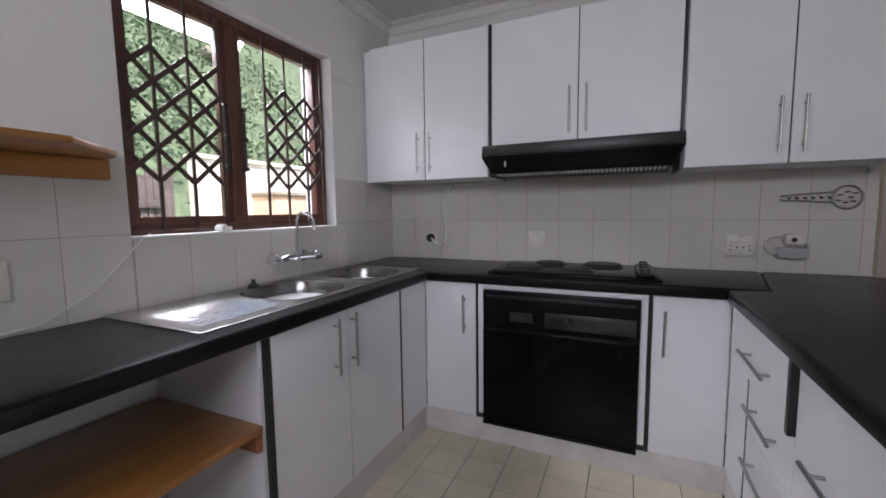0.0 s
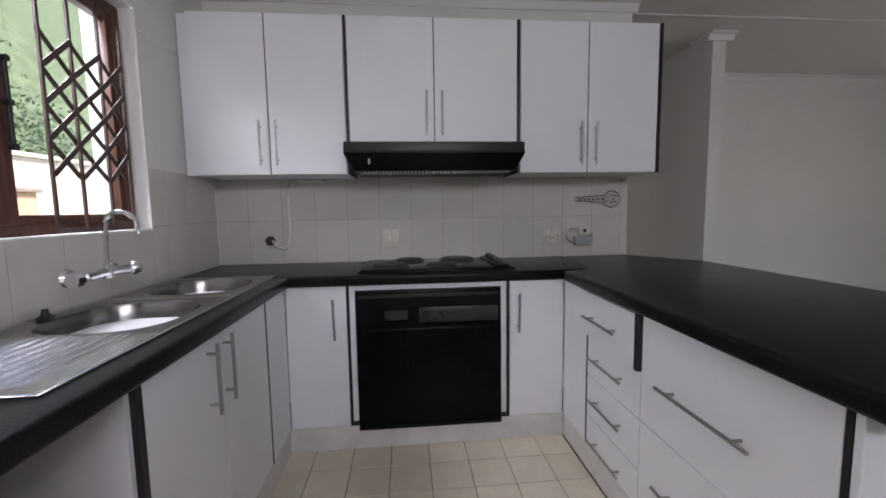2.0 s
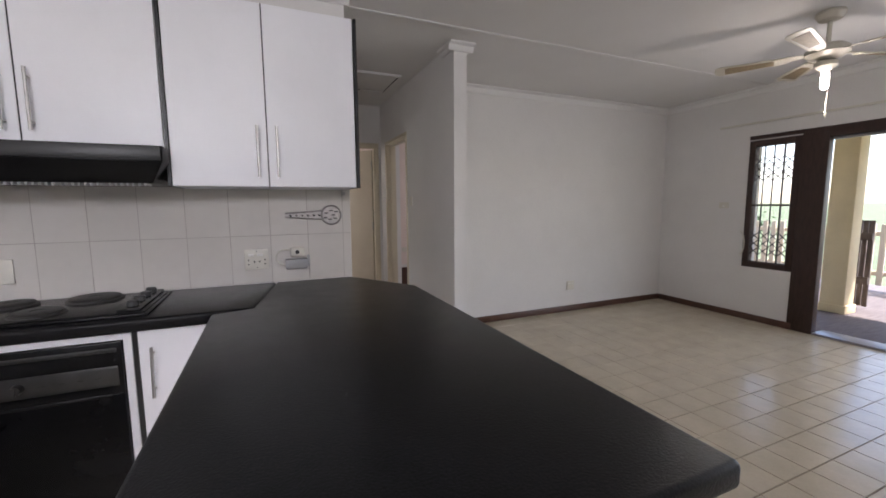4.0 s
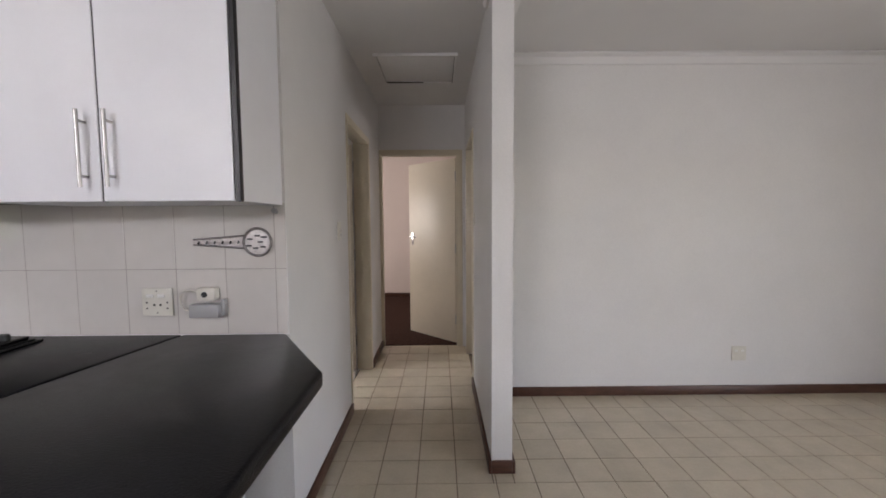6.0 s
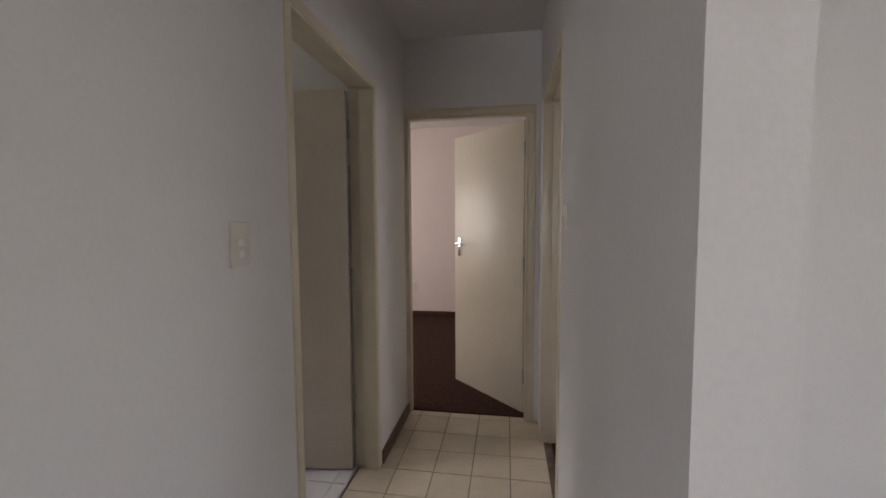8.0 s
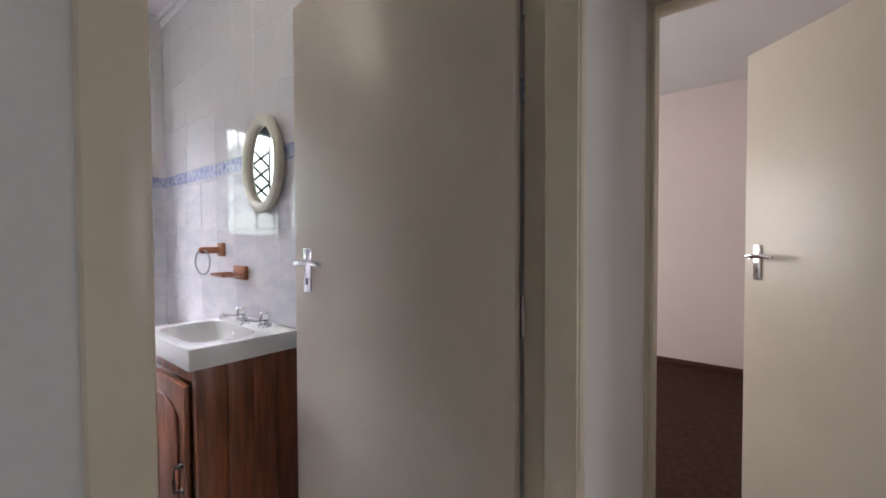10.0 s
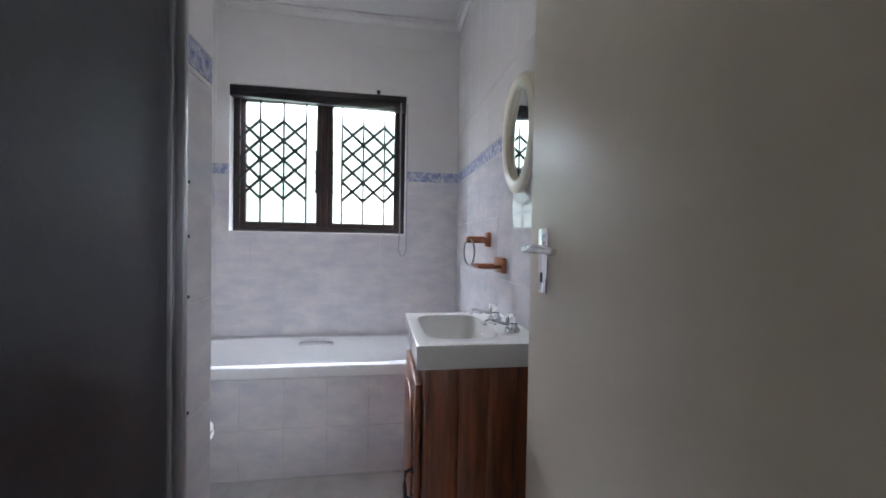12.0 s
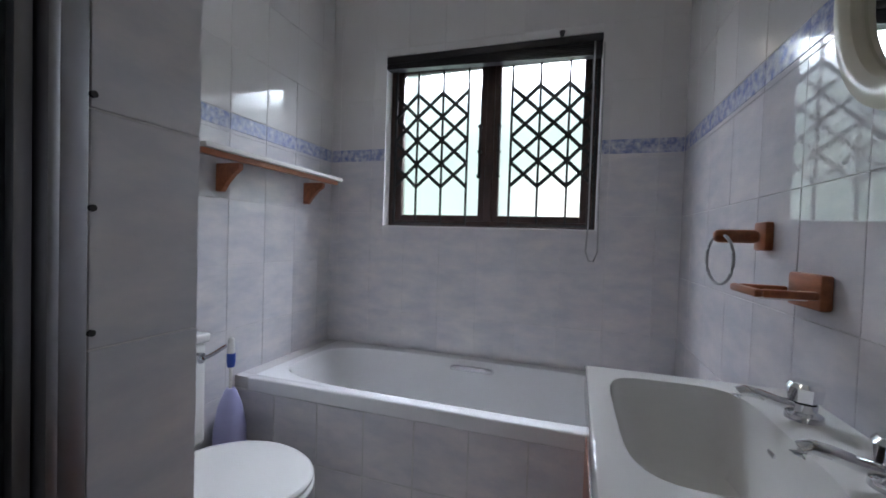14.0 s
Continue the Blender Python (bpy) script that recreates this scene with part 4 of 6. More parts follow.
tube(bm, [(-0.09, -0.66, 2.06), (0.003, -0.62, 2.045), (0.004, -0.5, 2.02), (0.004, -0.3, 2.05), (0.02, -0.10, 2.12), (0.1, -0.02, 2.2)], 0.003, 6)
solo("white_cable", bm, M_PORC, "thin white cable along the wall above the tiles", "cable")


def wall_plate(name, x, z, w, h, label, category, holes=(), rockers=()):
    p = thing(name, (x, 0, z), label, category)
    pl = part("plate", box(x - w / 2, x + w / 2, -0.010, -0.0004, z - h / 2, z + h / 2, 0.003), M_PLASTIC, p)
    for hx, hz, r in holes:
        bm = bmesh.new()
        rod(bm, (x + hx, -0.0102, z + hz), (x + hx, -0.0108, z + hz), r, 10)
        part("pin_hole", bm, M_BLKPLAST, pl, "dark round pin hole")
    for rx, rz, rw, rh in rockers:
        part("rocker", box(x + rx - rw / 2, x + rx + rw / 2, -0.014, -0.0098, z + rz - rh / 2, z + rz + rh / 2, 0.002), M_PORC, pl)
    return p


wall_plate("double_socket", 2.164, 1.023, 0.125, 0.115, "ivory double wall socket with two rocker switches", "socket",
           [(-0.012, -0.012, 0.005), (0.014, -0.012, 0.005), (-0.042, -0.002, 0.004), (0.042, -0.002, 0.004), (-0.042, -0.026, 0.004), (0.042, -0.026, 0.004), (0, 0.046, 0.003), (0, -0.044, 0.003)],
           [(-0.028, 0.026, 0.03, 0.014), (0.018, 0.026, 0.03, 0.014)])
wall_plate("cooker_switch", 1.083, 1.03, 0.105, 0.115, "ivory cooker switch plate on the kitchen tiles", "switch", [(0, 0.046, 0.003)], [(-0.01, 0, 0.018, 0.03)])
pg = wall_plate("plug_socket", 0.325, 1.03, 0.075, 0.075, "ivory socket with a black plug pushed in", "socket")
bm = lathe([(0.030, 0.0), (0.03, 0.022), (0.022, 0.038), (0.012, 0.044)], 0, 0, 16, pose(0.325, -0.0102, 1.033, 90))
part("plug", bm, M_BLKPLAST, pg, "black three-pin plug")
bm = bmesh.new()
tube(bm, [(0.345, -0.05, 1.035), (0.365, -0.03, 0.997), (0.395, -0.014, 0.982), (0.428, -0.01, 1.0), (0.445, -0.01, 1.06), (0.446, -0.01, 1.2), (0.449, -0.01, 1.32), (0.465, -0.01, 1.382), (0.50, -0.01, 1.406), (0.70, -0.01, 1.405), (0.86, -0.02, 1.412)], 0.0075, 10)
solo("hood_cable", bm, M_PORC, "white cable from the plug up to the hood", "cable")
for x in (0.50, 0.68):
    solo("cable_clip", box(x - 0.006, x + 0.006, -0.016, -0.0004, 1.396, 1.4165, 0.002), M_BLKPLAST, "small dark cable clip on the tiles", "clip")
# adapter and its transformer
ad = thing("power_adapter", (2.375, 0, 1.0), "ivory plug adapter above a grey box on the tiles", "adapter")
part("plug_body", box(2.345, 2.42, -0.045, -0.0004, 1.032, 1.085, 0.008), M_PLASTIC, ad)
bm = bmesh.new()
rod(bm, (2.38, -0.0455, 1.058), (2.38, -0.048, 1.058), 0.012, 12)
part("socket_face", bm, M_BLKPLAST, ad, "dark round socket face")
part("grey_box", box(2.315, 2.435, -0.05, -0.0004, 0.962, 1.018, 0.006), M_GREYPLAST, ad, "grey plastic box")
part("bracket", box(2.436, 2.45, -0.03, -0.0004, 0.97, 1.035, 0.002), M_GREYPLAST, ad)
bm = bmesh.new()
tube(bm, [(2.346, -0.03, 1.066), (2.32, -0.032, 1.076), (2.29, -0.03, 1.07), (2.268, -0.024, 1.045), (2.266, -0.02, 1.015), (2.285, -0.022, 0.992), (2.316, -0.03, 0.985)], 0.0045, 8)
part("lead", bm, M_PLASTIC, ad)
# key-shaped key rack
kr = thing("key_rack", (2.48, 0, 1.26), "key-shaped metal key rack with small hooks on the tiles", "key rack")
M_KEYPALE = mat("pale_pewter", (0.52, 0.49, 0.47), 0.45, 0.4, var=0.2, scale=60)
M_KEY = mat("dull_pewter", (0.28, 0.26, 0.25), 0.4, 0.7, var=0.3, scale=40)
bm = bmesh.new()
tube(bm, [(2.585 + 0.056 * math.cos(k * math.tau / 32), -0.0085, 1.268 + 0.056 * math.sin(k * math.tau / 32)) for k in range(33)], 0.0055, 8)
part("bow", bm, M_KEY, kr)
bm = bmesh.new()
rod(bm, (2.585, -0.0004, 1.268), (2.585, -0.006, 1.268), 0.052, 28)
part("bow_plate", bm, M_KEYPALE, kr, "pale pewter plate")
part("blade_plate", prism([(2.325, 1.262), (2.54, 1.246), (2.54, 1.292), (2.325, 1.276)], -0.006, -0.0004, 0.001, 1, "y"), M_KEYPALE, kr, "pale pewter blade")
for k, (dx, dz) in enumerate(((-0.035, -0.015), (-0.03, 0.012), (-0.008, -0.025), (0.0, 0.026), (0.012, 0.0), (0.022, -0.02), (0.028, 0.02))):
    part("boss", box(2.585 + dx - 0.011, 2.585 + dx + 0.011, -0.011, -0.0062, 1.268 + dz - 0.0035, 1.268 + dz + 0.0035, 0.002), M_PANELMETAL, kr, "small dark raised mark")
for z0, z1 in ((1.259, 1.243), (1.279, 1.295)):
    bm = bmesh.new()
    tube(bm, [(2.325, -0.0085, z0), (2.40, -0.0085, (z0 * 2 + z1) / 3), (2.54, -0.0085, z1)], 0.004, 8)
    part("blade_edge", bm, M_KEY, kr, "long pewter edge of the blade")
for k in range(6):
    bm = bmesh.new()
    hx = 2.35 + 0.032 * k
    tube(bm, [(hx, -0.012, 1.271), (hx + 0.004, -0.024, 1.264), (hx + 0.008, -0.028, 1.270)], 0.0035, 6)
    part("hook", bm, M_BLKPLAST, kr, "small dark hook")
bm = bmesh.new()
rod(bm, (2.66, -0.0004, 1.395), (2.66, -0.02, 1.395), 0.011, 12)
solo("wall_plug", bm, M_GREYPLAST, "small grey wall hook stub under the cabinet", "hook")
bm = bmesh.new()
bx(bm, 2.22, 2.34, -0.25, -0.14, UZ1 + 0.0005, UZ1 + 0.028, 0.01)
solo("black_box", bm, M_BLKPLAST, "small dark thing lying on top of the wall cabinet", "box")

# ---- corridor and living room things ----


def side_plate(name, x, out, y, z, w, h, label, category, knobs=1):
    p = thing(name, (x, y, z), label, category)
    lo, hi = sorted((x + out * 0.0004, x + out * 0.009))
    pl = part("plate", box(lo, hi, y - w / 2, y + w / 2, z - h / 2, z + h / 2, 0.002), M_PLASTIC, p)
    lo, hi = sorted((x + out * 0.0092, x + out * 0.013))
    for k in range(knobs):
        part("rocker", box(lo, hi, y - 0.011, y + 0.011, z - 0.02 + 0.03 * (k - (knobs - 1) / 2), z + 0.0 + 0.03 * (k - (knobs - 1) / 2), 0.002), M_PORC, pl)
    return p


side_plate("light_switch", WX, 1, 0.86, 1.29, 0.07, 0.115, "ivory light switch beside the bathroom door", "switch", 2)
side_plate("light_switch", CX, -1, 1.45, 1.36, 0.07, 0.09, "ivory light switch on the corridor wall", "switch")
side_plate("light_switch", LX, -1, 0.55, 1.29, 0.11, 0.07, "ivory light switch beside the living room window", "switch")
so = thing("wall_socket", (5.62, LY, 0.315), "ivory wall socket low on the living room wall", "socket")
part("plate", box(5.565, 5.675, LY - 0.010, LY - 0.0004, 0.265, 0.375, 0.003), M_PLASTIC, so)
for k in (-1, 1):
    part("rocker", box(5.62 + k * 0.025 - 0.012, 5.62 + k * 0.025 + 0.012, LY - 0.014, LY - 0.0102, 0.335, 0.35, 0.002), M_PORC, so)
for x, w in ((4.45, 0.09), (4.85, 0.12)):
    solo("wall_socket", box(x - w / 2, x + w / 2, 5.538, 5.5495, 0.33, 0.43, 0.003), M_PLASTIC, "ivory wall socket low on the second bedroom wall", "socket")
solo("wall_socket", box(2.02, 2.10, 5.538, 5.5495, 0.36, 0.48, 0.003), M_PLASTIC, "ivory wall socket low on the bedroom wall", "socket")
# loft hatch
lh = thing("loft_hatch", (3.17, 1.6, H), "white loft hatch set in the corridor ceiling", "hatch")
part("panel", box(2.885, 3.445, 1.335, 1.875, H - 0.012, H - 0.0005, 0.002), M_CEIL, lh)
for b in ((2.86, 2.883, 1.31, 1.9), (3.447, 3.47, 1.31, 1.9), (2.883, 3.447, 1.31, 1.333), (2.883, 3.447, 1.877, 1.9)):
    part("frame", box(*b, H - 0.022, H - 0.0005, 0.003), M_CEIL, lh)
# shade line round the hatch panel, laid on as black slivers
for b in ((3.4445, 3.448, 1.34, 1.87), (2.89, 3.2, 1.8745, 1.878)):
    part("gap", box(*b, H - 0.0225, H - 0.014), M_BLKPLAST, lh, "black strip standing in for shade along the panel")

# living room window, sliding door post and door
lw = thing("window_2", Matrix(), "", "", kind="structure")
bm = bmesh.new()
fw = 0.06
for b in ((LW[0], LW[0] + fw, LW[2], LW[3]), (LW[1] - fw, LW[1], LW[2], LW[3]), (LW[0] + fw, LW[1] - fw, LW[2], LW[2] + fw), (LW[0] + fw, LW[1] - fw, LW[3] - fw, LW[3]), (LW[0] + fw, LW[1] - fw, 1.28, 1.30)):
    bx(bm, LX - 0.004, LX + 0.08, *b, 0.004)
part("window_frame", bm, M_DARKWOOD, lw)
p = part("pane", box(LX + 0.05, LX + 0.054, LW[0] + fw, LW[1] - fw, LW[2] + fw, LW[3] - fw), M_GLASS, lw)
p.visible_shadow = False
yv = [LW[0] + fw + 0.005 + 0.0895 * k for k in range(5)]
burglar_bars(LX + 0.02, yv, LW[2] + fw, LW[3] - fw, 0.74, 3, 0.085, M_BARS, "black lattice burglar bars in the living room window", 0.009)
g = burglar_bars(LX + 0.03, yv[:2], LW[2] + fw, LW[3] - fw, 1.55, 3, 0.085, M_BARS, "black lattice burglar bars in the living room window", 0.009)
for a, b in zip(yv[1:], yv[2:]):
    for k in range(3):
        za, zb = 1.55 + k * 0.085, 1.55 + (k + 1) * 0.085
        part("diagonal", flat_bar(bmesh.new(), (LX + 0.026, a, za), (LX + 0.026, b, zb), 0.009, 0.004), M_BARS, g)
        part("diagonal", flat_bar(bmesh.new(), (LX + 0.014, a, zb), (LX + 0.014, b, za), 0.009, 0.004), M_BARS, g)
bm = bmesh.new()
tube(bm, [(LX - 0.012, LW[1] + 0.02, 1.0)] + [(LX - 0.012, LW[1] + 0.03 - 0.05 * math.sin(a), 0.86 + 0.13 * math.cos(a)) for a in [math.pi * k / 8 for k in range(9)]], 0.006, 6)
part("curtain_cord", bm, M_PLASTIC, lw, "loop of pale cord")
ds = thing("door_4", Matrix(), "", "", kind="structure")
part("post", box(LX - 0.012, LX + 0.07, -0.385, -0.168, 0, SD[3], 0.005), M_DARKWOOD, ds)
part("head", box(LX - 0.01, LX + 0.16, SD[0], -0.386, SD[3] - 0.09, SD[3] + 0.012, 0.005), M_DARKWOOD, ds)
part("head", box(LX - 0.014, LX - 0.0045, -0.385, LW[1], SD[3] - 0.03, SD[3] + 0.012, 0.005), M_DARKWOOD, ds)
part("threshold", box(LX - 0.01, LX + 0.2, SD[0], -0.386, -0.01, 0.022, 0.004), M_ALU, ds, "aluminium sliding door track")
part("track", box(LX + 0.03, LX + 0.09, SD[0], -0.39, SD[3] - 0.115, SD[3] - 0.091, 0.003), M_ALU, ds, "aluminium top track")
part("post", box(LX - 0.012, LX + 0.16, SD[0], SD[0] + 0.12, 0, SD[3] - 0.092, 0.005), M_DARKWOOD, ds)
solo("curtain_rail", box(LX - 0.06, LX - 0.035, -3.6, 0.62, 2.165, 2.185, 0.003), M_PLASTIC, "thin pale curtain rail above the living room window", "rail")
for y in (0.5, -1.5, -3.3):
    solo("rail_bracket", box(LX - 0.04, LX - 0.0005, y, y + 0.02, 2.168, 2.182), M_PLASTIC, "small pale curtain rail bracket", "bracket", "curtain rail brackets")

# high rear window, unseen, added as the opening for the fill on the cabinets
rw = thing("window_4", Matrix(), "", "", kind="structure")
bm = bmesh.new()
for b in ((0.65, 0.70, 1.84, 2.38), (2.30, 2.35, 1.84, 2.38), (0.70, 2.30, 1.84, 1.88), (0.70, 2.30, 2.34, 2.38), (1.48, 1.52, 1.88, 2.34)):
    bx(bm, b[0], b[1], REAR - 0.1, REAR - 0.04, b[2], b[3], 0.004)
part("window_frame", bm, M_FRAMEWOOD, rw)

# ceiling fan
FXc, FYc = 5.65, -0.98
fan = thing("ceiling_fan", (FXc, FYc, H), "cream ceiling fan with cane-inset blades and one lit bulb", "ceiling fan")
M_FAN = mat("cream_fan_enamel", (0.48, 0.45, 0.38), 0.35, var=0.06, scale=5)
M_CANE = mat("woven_cane", (0.20, 0.15, 0.09), 0.6, var=0.3, scale=60, bump=0.3, bscale=200)
M_BULB = glow("lit_bulb", (1, 0.97, 0.9), 14)
part("canopy", lathe([(0.075, H - 0.0005), (0.08, H - 0.02), (0.06, H - 0.05), (0.03, H - 0.06)], FXc, FYc), M_FAN, fan)
part("rod", lathe([(0.013, H - 0.2), (0.013, H - 0.055)], FXc, FYc, 12), M_FAN, fan)
part("motor", lathe([(0.03, H - 0.195), (0.085, H - 0.21), (0.115, H - 0.235), (0.115, H - 0.262), (0.08, H - 0.285), (0.04, H - 0.30)], FXc, FYc, 28), M_FAN, fan)
part("light_cup", lathe([(0.04, H - 0.30), (0.062, H - 0.315), (0.06, H - 0.34), (0.03, H - 0.365)], FXc, FYc, 20), M_FAN, fan)
part("bulb", lathe([(0.016, H - 0.365), (0.021, H - 0.39), (0.023, H - 0.44), (0.020, H - 0.475), (0.006, H - 0.488)], FXc, FYc, 18), M_BULB, fan, "lit white bulb")
bm = bmesh.new()
rod(bm, (FXc + 0.04, FYc, H - 0.36), (FXc + 0.04, FYc, H - 0.62), 0.0011, 6)
rod(bm, (FXc + 0.04, FYc, H - 0.62), (FXc + 0.04, FYc, H - 0.66), 0.007, 8, 0.004)
part("pull_chain", bm, M_PLASTIC, fan)
for k in range(5):
    m = Matrix.Translation((FXc, FYc, H - 0.262)) @ Matrix.Rotation(radians(47 + 72 * k), 4, "Z") @ Matrix.Rotation(radians(11), 4, "X")
    bm = prism([(0.20, -0.042), (0.58, -0.064), (0.61, -0.045), (0.615, 0.0), (0.61, 0.045), (0.58, 0.064), (0.20, 0.042)], -0.004, 0.004, 0.0015, 1)
    bm.transform(m)
    bl = part("blade", bm, M_FAN, fan)
    bm = prism([(0.27, -0.027), (0.55, -0.044), (0.55, 0.044), (0.27, 0.027)], -0.0062, -0.0042)
    bm.transform(m)
    part("cane_inset", bm, M_CANE, bl, "woven cane inset")
    bm = prism([(0.09, -0.02), (0.23, -0.035), (0.23, 0.035), (0.09, 0.02)], 0.0042, 0.009, 0.001, 1)
    bm.transform(m)
    part("blade_iron", bm, M_FAN, bl)

# ---- bathroom ----
bwin = casement("window_3", -0.118, BW[0], BW[1], BW[2], BW[3], 1.09, M_DARKWOOD, M_FROST, 0.042)
part("window_sill", box(-0.086, BX + 0.002, BW[0] + 0.001, BW[1] - 0.001, BW[2] - 0.002, BW[2] + 0.01, 0.003), M_BWHITE, bwin)
burglar_bars(-0.072, [0.56, 0.69, 0.834, 0.975], BW[2] + 0.02, BW[3] - 0.06, 1.436, 4, 0.126, M_BARS, "black lattice burglar bars inside the bathroom window", 0.018)
burglar_bars(-0.072, [1.205, 1.345, 1.485, 1.612], BW[2] + 0.02, BW[3] - 0.06, 1.436, 4, 0.126, M_BARS, "black lattice burglar bars inside the bathroom window", 0.018)
vb_ = thing("venetian_blind", (-0.04, 1.07, 2.1), "dark venetian blind pulled up under the window head", "blind")
M_BLIND = mat("dark_blind_slats", (0.02, 0.017, 0.022), 0.35, var=0.2)
part("headrail", box(-0.06, -0.02, BW[0] - 0.012, BW[1] + 0.012, 2.105, 2.142, 0.003), M_BLIND, vb_)
for k in range(7):
    bm = box(-0.066, -0.018, BW[0] + 0.0, BW[1] - 0.0, -0.0015, 0.0015)
    bm.transform(Matrix.Translation((0, 0, 2.098 - 0.0065 * k)) @ Matrix.Translation((0, 1.07, 0)) @ Matrix.Rotation(radians(-0.3 * k), 4, "X") @ Matrix.Translation((0, -1.07, 0)))
    part("slat", bm, M_BLIND, vb_)
bm = bmesh.new()
tube(bm, [(-0.012, 1.59, 2.10), (-0.012, 1.592, 1.25), (-0.012, 1.585, 1.12), (-0.012, 1.60, 1.075), (-0.012, 1.622, 1.075), (-0.012, 1.638, 1.12), (-0.012, 1.635, 1.25), (-0.012, 1.632, 2.09)], 0.0045, 6)
part("cord", bm, M_GREYPLAST, vb_, "grey looped pull cord")
bm = bmesh.new()
rod(bm, (-0.015, 1.44, 2.1425), (-0.015, 1.44, 2.165), 0.008, 10, 0.014)
part("bracket", bm, M_BLIND, vb_)

# bath
TZ = 0.552
tub = thing("bathtub", (0.31, 1.1, 0), "white built-in bathtub with chrome grip along the window wall", "bathtub")
basin("tub_shell", 0.322, 1.117, 0.282, 0.815, TZ, 0.37, M_ACRYL, tub, (BX + 0.004, 0.637, 0.262, BY1 - 0.004), 4.2, 0.008, 0.70, n=72)
part("front_lip", box(0.622, 0.67, 0.262, BY1 - 0.004, TZ - 0.054, TZ + 0.003, 0.007, 3), M_ACRYL, tub)
bm = bmesh.new()
tube(bm, [(0.046, 0.975, TZ - 0.045), (0.078, 0.98, TZ - 0.035), (0.095, 1.0, TZ - 0.028), (0.095, 1.145, TZ - 0.028), (0.078, 1.165, TZ - 0.035), (0.046, 1.17, TZ - 0.045)], 0.014, 10)
part("grip", bm, M_CHROME, tub, "chrome grip handle")
tf = tagged(solo("wall_bath_front", box(0.56, 0.655, BY0, BY1, -0.004, TZ - 0.056), M_GROUT), kind="structure")
tl = tagged(solo("wall_bath_ledge", box(BX - 0.0015, 0.6545, BY0 - 0.0015, 0.258, TZ - 0.053, TZ - 0.004), M_GROUT), kind="structure")

# vanity
VZ = 0.872
va = thing("vanity_cabinet", (1.27, 1.79, 0), "stained pine vanity cabinet with an arched panel door", "cabinet")
vb2 = part("body", box(1.03, 1.512, 1.612, BY1 - 0.004, 0.03, 0.70, 0.002), M_VANITY, va)
for k in range(4):
    y0 = 1.606 + k * 0.0925
    part("side_plank", box(1.5125, 1.524, y0, y0 + 0.09, 0.03, 0.80, 0.003), M_VANITY, va)
part("face_frame", box(1.02, 1.06, 1.595, 1.6115, 0.03, 0.80, 0.002), M_VANITY, va)
part("face_frame", box(1.485, 1.524, 1.595, 1.6115, 0.03, 0.80, 0.002), M_VANITY, va)
part("face_frame", box(1.06, 1.485, 1.595, 1.6115, 0.745, 0.80, 0.002), M_VANITY, va)
vd = part("door", box(1.07, 1.478, 1.572, 1.594, 0.06, 0.735, 0.004), M_VANITY, va)
arch = [(1.12, 0.12), (1.43, 0.12), (1.43, 0.60)] + [(1.275 + 0.155 * math.cos(a), 0.60 + 0.07 * math.sin(a)) for a in [math.pi * k / 10 for k in range(1, 10)]] + [(1.12, 0.60)]
part("arched_panel", prism(arch, 1.564, 1.5718, 0.003, 2, "y"), M_VANITY, vd)
bm = bmesh.new()
tube(bm, [(1.452, 1.572, 0.36), (1.452, 1.548, 0.37), (1.452, 1.545, 0.41), (1.452, 1.548, 0.45), (1.452, 1.572, 0.46)], 0.006, 8)
rod(bm, (1.44, 1.57, 0.455), (1.464, 1.57, 0.455), 0.006, 8)
rod(bm, (1.44, 1.57, 0.365), (1.464, 1.57, 0.365), 0.006, 8)
part("handle", bm, M_BARS, vd, "black iron bow handle")
part("plinth", box(1.05, 1.50, 1.64, BY1 - 0.006, 0.0005, 0.0295), M_VANITY, va)
wb = thing("wash_basin", (1.27, 1.78, 0.80), "white porcelain inset wash basin on the pine vanity", "basin")
basin("bowl", 1.255, 1.735, 0.208, 0.125, VZ, 0.15, M_PORC, wb, (1.004, 1.538, 1.572, BY1 - 0.003), 4.6, 0.012, 0.70, n=56)
yb = BY1 - 0.003
part("apron", prism([(1.0, yb), (1.0, 1.568), (1.542, 1.568), (1.542, yb), (1.526, yb), (1.526, 1.584), (1.016, 1.584), (1.016, yb)], 0.799, VZ - 0.0005, 0.004, 2), M_PORC, wb)
part("waste", lathe([(0.02, VZ - 0.1535), (0.022, VZ - 0.149), (0.012, VZ - 0.148)], 1.255, 1.735, 18), M_CHROME, wb, "chrome waste outlet")
part("overflow", box(1.245, 1.265, 1.835, 1.839, VZ - 0.035, VZ - 0.028, 0.001), M_CHROME, wb, "small chrome overflow slot")
bm = bmesh.new()
tube(bm, [(1.28, 1.745, VZ - 0.148), (1.29, 1.75, VZ - 0.142), (1.305, 1.76, VZ - 0.14), (1.32, 1.762, VZ - 0.144)], 0.004, 6)
part("plug_chain", bm, M_BARS, wb, "dark plug chain")
